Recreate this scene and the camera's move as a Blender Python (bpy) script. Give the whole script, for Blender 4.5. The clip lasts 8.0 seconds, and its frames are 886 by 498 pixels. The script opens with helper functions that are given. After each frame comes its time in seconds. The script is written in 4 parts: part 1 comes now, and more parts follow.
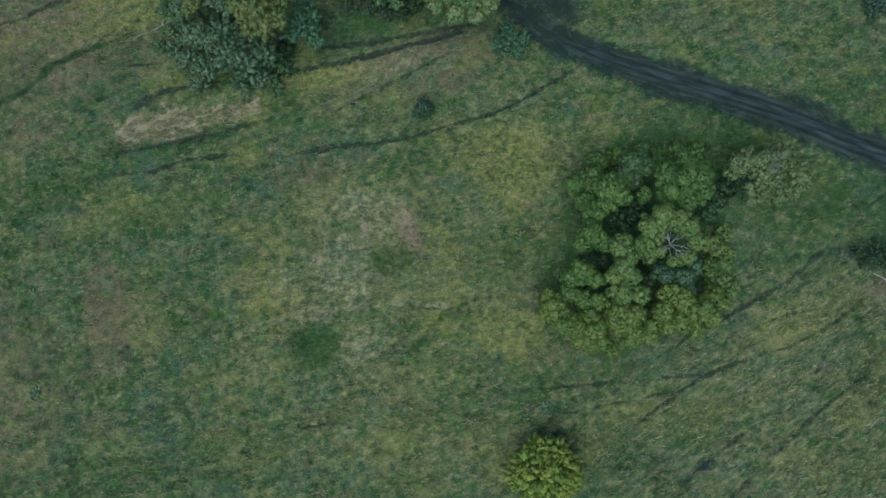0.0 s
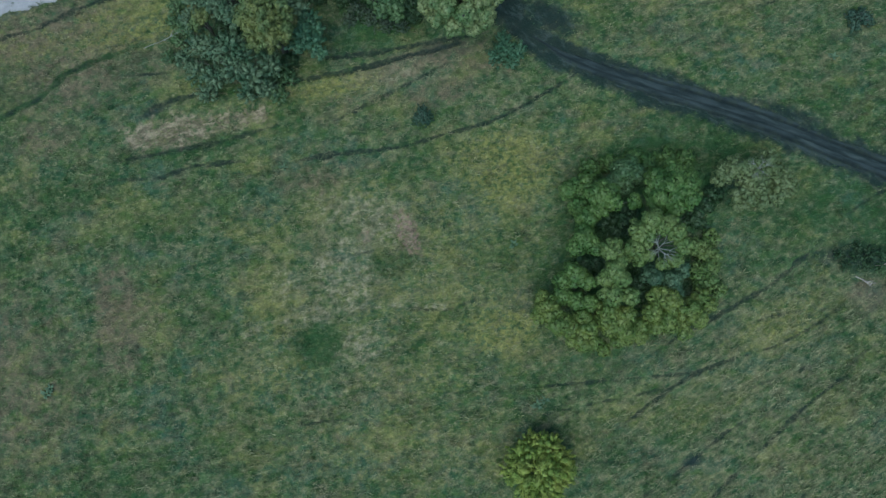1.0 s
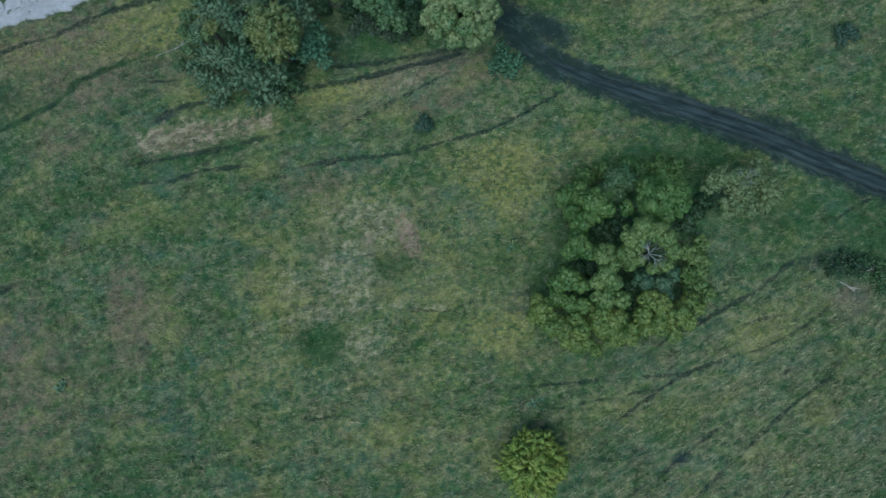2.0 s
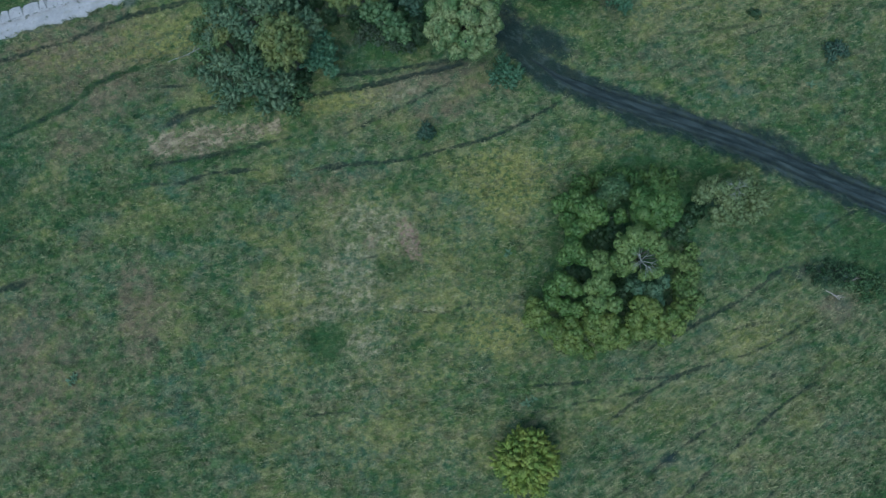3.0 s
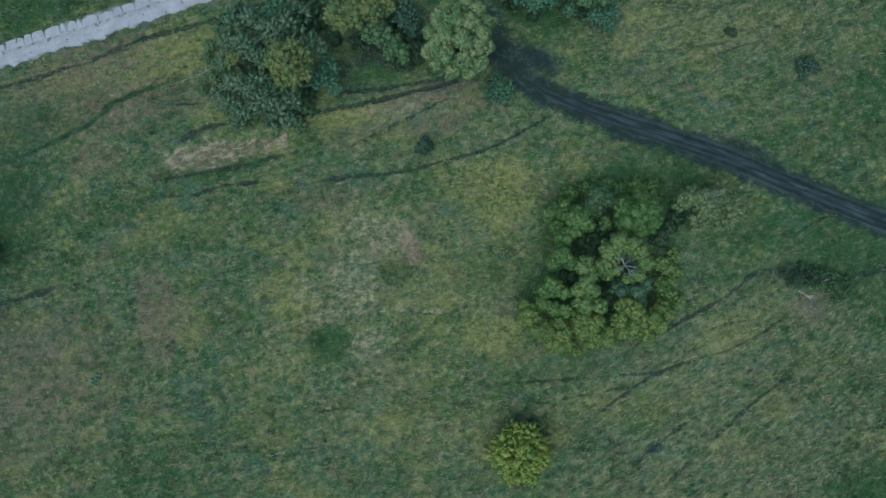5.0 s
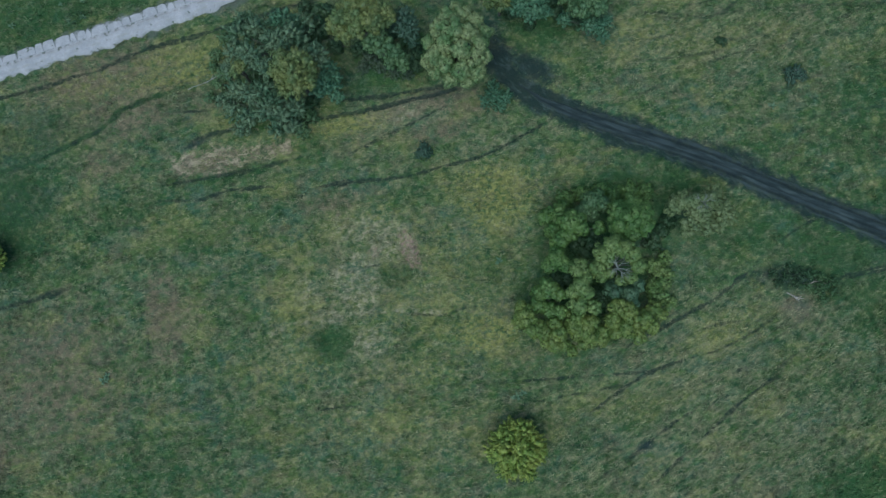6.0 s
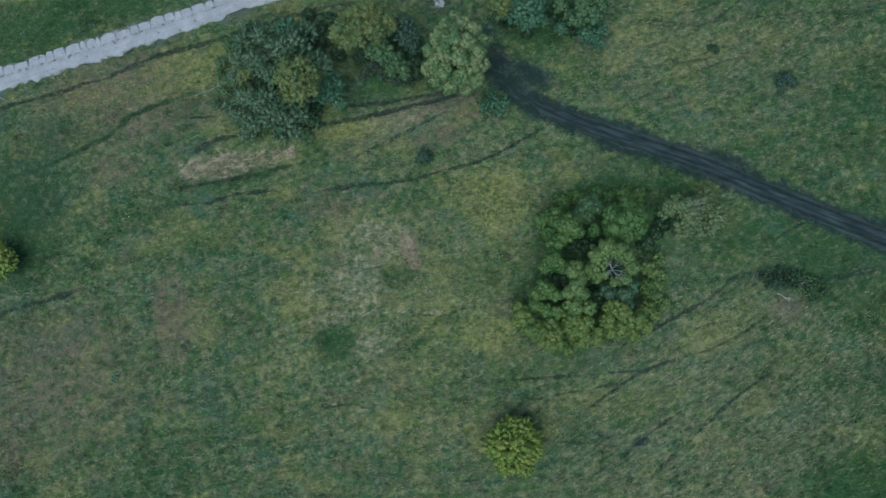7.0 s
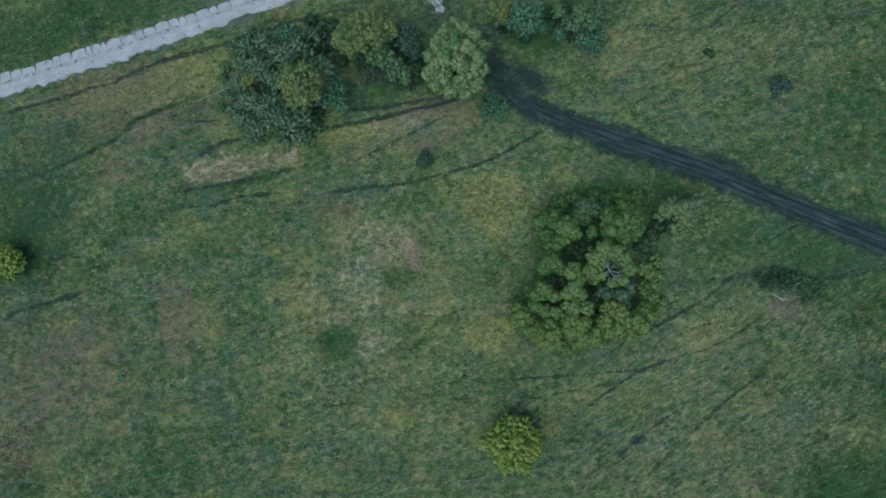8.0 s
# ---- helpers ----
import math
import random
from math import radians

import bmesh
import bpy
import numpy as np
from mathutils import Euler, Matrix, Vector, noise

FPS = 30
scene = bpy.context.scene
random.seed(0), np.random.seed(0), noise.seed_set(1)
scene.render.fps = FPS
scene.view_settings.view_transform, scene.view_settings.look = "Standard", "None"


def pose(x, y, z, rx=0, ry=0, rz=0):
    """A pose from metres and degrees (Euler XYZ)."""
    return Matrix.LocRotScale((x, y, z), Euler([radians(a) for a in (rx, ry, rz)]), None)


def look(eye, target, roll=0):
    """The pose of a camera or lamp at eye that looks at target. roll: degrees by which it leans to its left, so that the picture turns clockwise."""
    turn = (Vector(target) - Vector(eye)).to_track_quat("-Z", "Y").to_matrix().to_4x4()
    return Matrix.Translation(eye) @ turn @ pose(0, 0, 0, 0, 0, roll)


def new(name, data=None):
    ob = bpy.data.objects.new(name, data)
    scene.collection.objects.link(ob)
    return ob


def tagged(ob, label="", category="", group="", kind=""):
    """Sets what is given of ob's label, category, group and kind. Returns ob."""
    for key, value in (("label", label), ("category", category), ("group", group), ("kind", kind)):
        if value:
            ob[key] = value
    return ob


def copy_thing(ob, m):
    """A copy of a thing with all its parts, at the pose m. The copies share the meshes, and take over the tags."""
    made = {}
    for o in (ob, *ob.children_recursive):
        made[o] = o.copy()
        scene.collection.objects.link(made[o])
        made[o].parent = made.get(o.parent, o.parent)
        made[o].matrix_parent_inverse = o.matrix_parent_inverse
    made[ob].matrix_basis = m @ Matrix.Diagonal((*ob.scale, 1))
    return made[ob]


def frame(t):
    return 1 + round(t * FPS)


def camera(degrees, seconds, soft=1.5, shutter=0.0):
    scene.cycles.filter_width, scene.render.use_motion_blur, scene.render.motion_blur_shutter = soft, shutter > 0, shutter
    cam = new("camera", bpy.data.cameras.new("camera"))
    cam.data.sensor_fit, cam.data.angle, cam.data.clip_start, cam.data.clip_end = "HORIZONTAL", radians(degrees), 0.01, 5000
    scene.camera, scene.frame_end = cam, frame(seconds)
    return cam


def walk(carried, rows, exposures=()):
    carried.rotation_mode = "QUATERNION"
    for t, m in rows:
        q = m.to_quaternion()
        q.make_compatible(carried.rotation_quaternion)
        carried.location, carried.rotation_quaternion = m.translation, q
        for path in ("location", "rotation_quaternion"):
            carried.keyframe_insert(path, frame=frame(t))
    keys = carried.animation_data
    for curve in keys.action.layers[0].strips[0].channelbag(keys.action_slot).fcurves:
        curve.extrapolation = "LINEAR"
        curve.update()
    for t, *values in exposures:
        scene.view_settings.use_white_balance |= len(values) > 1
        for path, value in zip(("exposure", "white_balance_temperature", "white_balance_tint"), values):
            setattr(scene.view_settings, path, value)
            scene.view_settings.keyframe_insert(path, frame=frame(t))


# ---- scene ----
cam = camera(73, 8.0, soft=1.5)
walk(cam, [
    (0.0, pose(-1.12, -0.79, 62.00, 4.64, 2.09, -1.12)),
    (0.5, pose(-1.03, -0.73, 63.21, 4.64, 2.07, -1.09)),
    (1.0, pose(-0.87, -0.66, 64.43, 4.66, 2.08, -1.06)),
    (1.5, pose(-0.71, -0.63, 65.64, 4.69, 2.11, -1.00)),
    (1.7, pose(-0.65, -0.60, 66.13, 4.70, 2.12, -0.92)),
    (2.8, pose(-0.44, -0.27, 68.81, 4.69, 2.21, 0.30)),
    (3.0, pose(-0.31, -0.23, 69.27, 4.68, 2.22, 0.30)),
    (3.5, pose(-0.13, -0.12, 70.46, 4.66, 2.27, 0.13)),
    (4.0, pose(0.00, -0.00, 71.69, 4.64, 2.29, 0.00)),
    (4.5, pose(0.10, 0.10, 72.93, 4.61, 2.30, -0.08)),
    (4.7, pose(0.15, 0.14, 73.41, 4.60, 2.30, -0.11)),
    (5.8, pose(0.40, 0.33, 75.99, 4.61, 2.32, -0.17)),
    (6.0, pose(0.46, 0.37, 76.45, 4.61, 2.33, -0.18)),
    (6.5, pose(0.59, 0.45, 77.62, 4.60, 2.38, -0.20)),
    (7.0, pose(0.71, 0.48, 78.62, 4.60, 2.44, -0.21)),
    (7.5, pose(0.75, 0.54, 79.38, 4.61, 2.48, -0.23)),
    (8.0, pose(0.80, 0.57, 79.96, 4.61, 2.50, -0.25)),
], exposures=((0.0, 1.03, 5820, -11.5), (0.8, 1.03, 5500, -11.0), (1.5, 1.03, 5380, -10.5), (3.0, 1.04, 5200, -10.0), (4.5, 1.04, 5350, -9.5), (6.5, 1.04, 5420, -9.0), (8.0, 1.04, 5470, -9.0)))

# ---- light: dull sky, a weak wide sun from the south-west ----
SUN_ELEVATION, SUN_TURN = 66.0, 206.0
world = bpy.data.worlds.new("evening_sky")
scene.world = world
world.use_nodes = True
sky = world.node_tree.nodes.new("ShaderNodeTexSky")
sky.sky_type, sky.sun_disc = "NISHITA", False
sky.sun_elevation, sky.sun_rotation = radians(SUN_ELEVATION), radians(SUN_TURN)
sky.air_density, sky.dust_density, sky.ozone_density = 1.0, 2.0, 1.5
background = world.node_tree.nodes["Background"]
background.inputs["Strength"].default_value = 0.085
world.node_tree.links.new(sky.outputs["Color"], background.inputs["Color"])
sun = new("sun", bpy.data.lights.new("sun", "SUN"))
sun.data.energy, sun.data.angle, sun.data.color = 1.55, radians(60), (1.0, 0.95, 0.85)
bearing = radians(SUN_TURN)
toward = Vector((math.sin(bearing) * math.cos(radians(SUN_ELEVATION)), math.cos(bearing) * math.cos(radians(SUN_ELEVATION)), math.sin(radians(SUN_ELEVATION))))
sun.matrix_world = look(toward * 200, (0, 0, 0))


# ---- materials ----
class Nodes:
    """Short ways to build a node material."""

    def __init__(self, name, roughness=0.9, specular=0.2):
        self.m = bpy.data.materials.new(name)
        self.m.use_nodes = True
        self.t = self.m.node_tree
        self.shader = self.t.nodes["Principled BSDF"]
        self.out = self.t.nodes["Material Output"]
        self.shader.inputs["Roughness"].default_value = roughness
        self.shader.inputs["Specular IOR Level"].default_value = specular
        self.geometry = self.t.nodes.new("ShaderNodeNewGeometry")

    def put(self, socket, value):
        if isinstance(value, bpy.types.NodeSocket):
            self.t.links.new(value, socket)
        elif isinstance(value, (tuple, list)) and len(value) == 3 and socket.type == "RGBA":
            socket.default_value = (*value, 1.0)
        else:
            socket.default_value = value

    def where(self, stretch=(1, 1, 1), turn=0.0, shift=0.0):
        """Places for a noise whose grain is stretched along a line turned from east."""
        n = self.t.nodes.new("ShaderNodeMapping")
        n.vector_type = "TEXTURE"
        self.put(n.inputs["Vector"], self.geometry.outputs["Position"])
        n.inputs["Rotation"].default_value = (0, 0, radians(turn))
        n.inputs["Location"].default_value = (shift, 0.7 * shift, 0)
        n.inputs["Scale"].default_value = [1 / v for v in stretch]
        return n.outputs["Vector"]

    def noise(self, scale, detail=4.0, rough=0.55, vector=None):
        n = self.t.nodes.new("ShaderNodeTexNoise")
        self.put(n.inputs["Vector"], vector or self.where((1, 1, 1), 33, 3.0))
        n.inputs["Scale"].default_value, n.inputs["Detail"].default_value = scale, detail
        n.inputs["Roughness"].default_value = rough
        return n.outputs["Fac"]

    def step(self, value, low, high, to_low=0.0, to_high=1.0):
        n = self.t.nodes.new("ShaderNodeMapRange")
        n.interpolation_type = "SMOOTHSTEP"
        self.put(n.inputs["Value"], value)
        for key, v in (("From Min", low), ("From Max", high), ("To Min", to_low), ("To Max", to_high)):
            n.inputs[key].default_value = v
        return n.outputs["Result"]

    def sum(self, operation, a, b):
        n = self.t.nodes.new("ShaderNodeMath")
        n.operation = operation
        self.put(n.inputs[0], a), self.put(n.inputs[1], b)
        return n.outputs["Value"]

    def mix(self, factor, a, b, blend="MIX"):
        n = self.t.nodes.new("ShaderNodeMix")
        n.data_type, n.blend_type = "RGBA", blend
        self.put(n.inputs[0], factor), self.put(n.inputs[6], a), self.put(n.inputs[7], b)
        return n.outputs[2]

    def attribute(self, name):
        n = self.t.nodes.new("ShaderNodeAttribute")
        n.attribute_name = name
        return n.outputs["Fac"]

    def bump(self, height, strength=0.4, distance=0.05):
        n = self.t.nodes.new("ShaderNodeBump")
        n.inputs["Strength"].default_value, n.inputs["Distance"].default_value = strength, distance
        self.put(n.inputs["Height"], height)
        self.put(self.shader.inputs["Normal"], n.outputs["Normal"])

    def colour(self, value):
        self.put(self.shader.inputs["Base Color"], value)
        return self.m


def meadow(n):
    """The colour of the pasture, used by the soil and by the blades that stand on it."""
    along = n.where((0.85, 1.05, 1.0), 8)
    slant = n.where((0.42, 1.25, 1.0), 31)
    c = n.mix(n.step(n.noise(0.5, 6, 0.65), 0.35, 0.65), GRASS_DEEP, GRASS_MID)
    c = n.mix(n.step(n.noise(0.16, 5, 0.6), 0.42, 0.62), c, GRASS_TEAL)
    c = n.mix(n.step(n.noise(0.9, 7, 0.7, along), 0.50, 0.68), c, GRASS_OLIVE)
    c = n.mix(n.sum("MULTIPLY", n.step(n.noise(1.7, 6, 0.7, along), 0.50, 0.70), 0.65), c, GRASS_DRY)
    c = n.mix(n.sum("MULTIPLY", n.step(n.noise(0.33, 6, 0.7, along), 0.50, 0.66), 0.4), c, GRASS_BROWN)
    c = n.mix(n.sum("MULTIPLY", n.step(n.noise(2.6, 5, 0.75, along), 0.56, 0.74), 0.4), c, GRASS_PALE)
    blots = ((0.13, GRASS_SEDGE, 0.6), (0.17, GRASS_YELLOW, 0.5), (0.21, GRASS_LUSH_AND_SHADE, 0.62), (0.35, GRASS_OLIVE, 0.45), (0.48, GRASS_BROWN, 0.34), (0.66, GRASS_FRESH, 0.55), (0.85, GRASS_DRY, 0.24), (1.13, GRASS_DEEP, 0.5))
    for k, (size, tone, share) in enumerate(blots):
        c = n.mix(n.sum("MULTIPLY", n.step(n.noise(size, 6, 0.66, n.where((0.75, 1.0, 1.0), 14, 37.0 * k + 11)), 0.51, 0.6), share), c, tone)
    rag = n.noise(1.1, 6, 0.7)

    def ragged(name, gain=1.0, spread=0.9):
        v = n.sum("ADD", n.attribute(name), n.sum("MULTIPLY", n.sum("SUBTRACT", rag, 0.5), spread))
        return n.sum("MULTIPLY", n.step(v, 0.25, 0.75), gain)
    c = n.mix(n.sum("MULTIPLY", ragged("yellow", 0.9, 1.3), n.step(n.noise(2.1, 5, 0.7, along), 0.38, 0.6)), c, GRASS_YELLOW)
    c = n.mix(n.sum("MULTIPLY", ragged("brown", 0.9, 1.3), n.step(n.noise(0.75, 7, 0.75, along), 0.38, 0.58, 0.1, 1.0)), c, GRASS_BROWN)
    c = n.mix(n.sum("MULTIPLY", ragged("streak"), n.step(n.noise(1.5, 7, 0.7, slant), 0.44, 0.66, 0.0, 0.72)), c, GRASS_STRAW)
    c = n.mix(n.sum("MULTIPLY", ragged("pale"), n.step(n.noise(1.3, 6, 0.75, along), 0.42, 0.66)), c, GRASS_PALE)
    tuft = n.noise(1.0, 7, 0.72)
    c = n.mix(1.0, c, n.mix(n.step(tuft, 0.38, 0.62), (0.76, 0.82, 0.81), (1.28, 1.22, 1.2)), "MULTIPLY")
    fleck = n.step(n.noise(1.9, 5, 0.7, n.where((0.7, 1.15, 1.0), 12, 23.0)), 0.56, 0.66)
    c = n.mix(n.sum("MULTIPLY", fleck, n.step(n.noise(0.17, 5, 0.65), 0.42, 0.58, 0.08, 0.62)), c, GRASS_DRY)
    dark = n.step(n.noise(1.3, 5, 0.7, n.where((0.8, 1.1, 1.0), 20, 51.0)), 0.57, 0.68)
    c = n.mix(n.sum("MULTIPLY", dark, n.step(n.noise(0.2, 5, 0.65, n.where((1, 1, 1), 0, 77.0)), 0.42, 0.6, 0.1, 0.7)), c, GRASS_DEEP)
    # dark green of rank grass, also used as painted shade near trees
    c = n.mix(n.sum("MULTIPLY", ragged("lush_and_shade", 0.85, 2.0), n.step(n.noise(0.9, 6, 0.72), 0.3, 0.56, 0.35, 1.0)), c, GRASS_LUSH_AND_SHADE)
    return c, ragged


GRASS_DEEP, GRASS_MID, GRASS_TEAL = (0.023, 0.046, 0.022), (0.053, 0.086, 0.038), (0.036, 0.07, 0.038)
GRASS_SEDGE, GRASS_FRESH = (0.04, 0.072, 0.052), (0.036, 0.07, 0.02)
GRASS_OLIVE, GRASS_DRY, GRASS_LUSH_AND_SHADE = (0.084, 0.1, 0.042), (0.19, 0.168, 0.105), (0.024, 0.054, 0.02)
GRASS_YELLOW, GRASS_BROWN, GRASS_STRAW, GRASS_PALE = (0.15, 0.145, 0.05), (0.104, 0.085, 0.06), (0.145, 0.138, 0.082), (0.205, 0.182, 0.125)
SOIL_BARE, SOIL_TRAIL, SOIL_MUD, HEATHER = (0.26, 0.205, 0.15), (0.017, 0.024, 0.02), (0.015, 0.023, 0.022), (0.2, 0.125, 0.115)


def ground_material():
    n = Nodes("pasture_soil_and_sward", 0.95, 0.0)
    c, ragged = meadow(n)
    c = n.mix(n.sum("MULTIPLY", ragged("heather", 0.75, 1.8), n.step(n.noise(2.4, 5, 0.7), 0.42, 0.58, 0.15, 1.0)), c, HEATHER)
    c = n.mix(ragged("verge", 0.8, 0.9), c, (0.075, 0.083, 0.074))
    soil = n.mix(n.step(n.noise(1.5, 7, 0.75, n.where((0.5, 1, 1), 14)), 0.4, 0.62), (0.085, 0.07, 0.05), SOIL_BARE)
    c = n.mix(ragged("bare", 0.85, 2.6), c, soil)
    c = n.mix(n.sum("MULTIPLY", n.step(n.attribute("trail"), 0.03, 0.74, 0.0, 0.93), n.step(n.noise(1.8, 6, 0.75), 0.32, 0.58, 0.3, 1.0)), c, SOIL_TRAIL)
    mud = n.sum("ADD", n.attribute("mud"), n.sum("MULTIPLY", n.sum("SUBTRACT", n.noise(1.6, 7, 0.75), 0.5), 0.9))
    wet = n.mix(n.step(n.noise(1.3, 6, 0.7, n.where((0.4, 1.0, 1.0), -38)), 0.48, 0.66), SOIL_MUD, (0.036, 0.047, 0.047))
    c = n.mix(n.step(mud, 0.08, 0.95, 0.0, 0.94), c, wet)
    grain = n.noise(7.0, 5, 0.75)
    c = n.mix(1.0, c, n.mix(n.step(grain, 0.3, 0.7), (0.72, 0.72, 0.72), (1.22, 1.22, 1.22)), "MULTIPLY")
    n.bump(grain, 0.6, 0.12)
    return n.colour(c)


def blade_material(name, gain, straw=0.0):
    n = Nodes(name, 0.85, 0.06)
    c, ragged = meadow(n)
    c = n.mix(n.sum("MULTIPLY", ragged("heather", 0.6, 1.8), n.step(n.noise(2.4, 5, 0.7), 0.42, 0.58, 0.1, 1.0)), c, HEATHER)
    c = n.mix(n.step(n.attribute("trail"), 0.03, 0.74, 0.0, 0.8), c, SOIL_TRAIL)
    dry = n.sum("MULTIPLY", n.step(n.geometry.outputs["Random Per Island"], 0.7, 1.0, 0.0, 0.26), n.step(n.attribute("lush_and_shade"), 0.1, 0.7, 1.0, 0.15))
    c = n.mix(dry, c, GRASS_DRY)
    if straw:
        c = n.mix(straw, c, GRASS_DRY)
    vary = n.step(n.geometry.outputs["Random Per Island"], 0.0, 1.0, 0.8 * gain, 1.2 * gain)
    shade = n.t.nodes.new("ShaderNodeCombineColor")
    for k in range(3):
        n.put(shade.inputs[k], vary)
    return n.colour(n.mix(1.0, c, shade.outputs["Color"], "MULTIPLY"))


def mud_material():
    n = Nodes("dark_trodden_mud", 0.9, 0.0)
    along = n.where((0.35, 1.6, 1.0), -20)
    lane = n.t.nodes.new("ShaderNodeCombineXYZ")
    n.put(lane.inputs["X"], n.sum("MULTIPLY", n.attribute("across"), 3.0)), n.put(lane.inputs["Y"], n.sum("MULTIPLY", n.attribute("run"), 0.4))
    c = n.mix(n.step(n.noise(0.8, 6, 0.65, along), 0.35, 0.68), (0.016, 0.022, 0.024), (0.034, 0.044, 0.048))
    c = n.mix(n.step(n.noise(0.55, 4, 0.6, lane.outputs["Vector"]), 0.5, 0.72, 0.0, 0.75), c, (0.052, 0.066, 0.067))
    c = n.mix(n.sum("MULTIPLY", n.step(n.attribute("rut"), 0.3, 0.8), 0.6), c, (0.009, 0.012, 0.013))
    c = n.mix(n.sum("MULTIPLY", n.attribute("verge"), n.step(n.noise(1.3, 6, 0.7), 0.42, 0.6)), c, (0.035, 0.045, 0.032))
    grain = n.noise(5.0, 6, 0.7)
    n.put(n.shader.inputs["Roughness"], n.step(n.noise(0.6, 4), 0.35, 0.65, 0.7, 0.95))
    n.bump(grain, 0.7, 0.12)
    return n.colour(c)


def gravel_material():
    n = Nodes("pale_crushed_stone", 0.9, 0.25)
    c = n.mix(n.step(n.noise(0.5, 6, 0.7), 0.3, 0.7), (0.208, 0.2, 0.22), (0.295, 0.278, 0.302))
    c = n.mix(n.step(n.noise(9.0, 4, 0.8), 0.35, 0.75, 0.0, 0.45), c, (0.11, 0.115, 0.12))
    holes = n.sum("ADD", n.noise(1.4, 5, 0.6), n.sum("MULTIPLY", n.attribute("broken"), 0.22))
    c = n.mix(n.step(holes, 0.62, 0.69, 0.0, 0.85), c, (0.05, 0.06, 0.045))
    c = n.mix(n.sum("MULTIPLY", n.attribute("verge_soft"), n.step(n.noise(1.8, 5, 0.7), 0.35, 0.55)), c, (0.06, 0.075, 0.04))
    c = n.mix(n.sum("MULTIPLY", n.attribute("rut"), n.step(n.noise(0.9, 5, 0.7), 0.45, 0.6, 0.0, 0.7)), c, (0.2, 0.19, 0.18))
    c = n.mix(n.sum("MULTIPLY", n.attribute("ridge"), n.step(n.noise(1.2, 5, 0.7), 0.35, 0.6, 0.0, 0.6)), c, (0.12, 0.1, 0.095))
    sunk = n.step(n.sum("ADD", n.attribute("across"), n.sum("MULTIPLY", n.sum("SUBTRACT", n.noise(1.4, 5, 0.7), 0.5), 0.3)), 0.34, 0.46, 0.0, 0.6)
    c = n.mix(n.sum("MULTIPLY", sunk, n.attribute("slabs")), c, (0.14, 0.138, 0.142))
    n.bump(n.noise(12.0, 4, 0.8), 0.5, 0.05)
    return n.colour(c)


def leaf_material(name, colour, other, gloss=0.55):
    """Leaves: two hues that change from clump to clump, light that passes through."""
    n = Nodes(name, gloss, 0.35)
    c = n.mix(n.step(n.noise(0.55, 3, 0.6), 0.38, 0.62), colour, other)
    vary = n.step(n.geometry.outputs["Random Per Island"], 0.0, 1.0, 0.8, 1.2)
    shade = n.t.nodes.new("ShaderNodeCombineColor")
    for k in range(3):
        n.put(shade.inputs[k], vary)
    c = n.mix(1.0, c, shade.outputs["Color"], "MULTIPLY")
    glow = n.t.nodes.new("ShaderNodeBsdfTranslucent")
    both = n.t.nodes.new("ShaderNodeMixShader")
    both.inputs["Fac"].default_value = 0.1
    n.colour(c), n.put(glow.inputs["Color"], c)
    n.put(both.inputs[1], n.shader.outputs["BSDF"]), n.put(both.inputs[2], glow.outputs["BSDF"])
    n.put(n.out.inputs["Surface"], both.outputs["Shader"])
    return n.m


def bark_material(name, dark, light):
    n = Nodes(name, 0.9, 0.2)
    grain = n.noise(6.0, 6, 0.7, n.where((1, 1, 0.25)))
    n.bump(grain, 0.6, 0.05)
    return n.colour(n.mix(n.step(grain, 0.35, 0.65), dark, light))


ground_stuff, mud_stuff, gravel_stuff = ground_material(), mud_material(), gravel_material()
blades_stuff, tussock_stuff = blade_material("grass_blades", 1.25), blade_material("tussock_blades", 0.9)
straw_stuff = blade_material("straw_blades", 1.15, 0.3)
leaf_green = leaf_material("willow_leaves_green", (0.043, 0.088, 0.02), (0.074, 0.118, 0.029))
leaf_olive = leaf_material("willow_leaves_olive", (0.064, 0.107, 0.028), (0.106, 0.142, 0.042))
leaf_yellowish = leaf_material("willow_leaves_yellowish", (0.066, 0.103, 0.022), (0.11, 0.138, 0.032))
# dark bushes, and the shade of crown gaps put into a leaf colour
leaf_dark = leaf_material("bush_and_gap_shade_leaves", (0.018, 0.042, 0.015), (0.029, 0.054, 0.02))
leaf_grey = leaf_material("dry_bush_leaves", (0.076, 0.106, 0.042), (0.112, 0.138, 0.06))
leaf_teal_grove = leaf_material("shaded_willow_leaves", (0.038, 0.074, 0.04), (0.055, 0.095, 0.05))
leaf_nettle = leaf_material("nettle_leaves", (0.024, 0.055, 0.02), (0.047, 0.086, 0.03))
leaf_brush = leaf_material("dry_brushwood", (0.036, 0.055, 0.034), (0.058, 0.076, 0.048))
leaf_willow = leaf_material("grey_willow_leaves", (0.036, 0.074, 0.038), (0.094, 0.136, 0.076))
leaf_rust = leaf_material("alder_leaves", (0.108, 0.122, 0.036), (0.068, 0.1, 0.034))
leaf_teal = leaf_material("poplar_leaves", (0.036, 0.085, 0.046), (0.058, 0.115, 0.062))
leaf_tealdark = leaf_material("thorn_leaves", (0.022, 0.05, 0.031), (0.038, 0.07, 0.046))
leaf_mid = leaf_material("fresh_leaves", (0.045, 0.086, 0.035), (0.068, 0.11, 0.045))
leaf_pale = leaf_material("linden_leaves", (0.066, 0.114, 0.04), (0.15, 0.178, 0.077))
leaf_lime = leaf_material("maple_leaves", (0.118, 0.17, 0.028), (0.172, 0.2, 0.036))
weed_leaf = leaf_material("pale_weed_leaves", (0.048, 0.086, 0.046), (0.066, 0.104, 0.056))
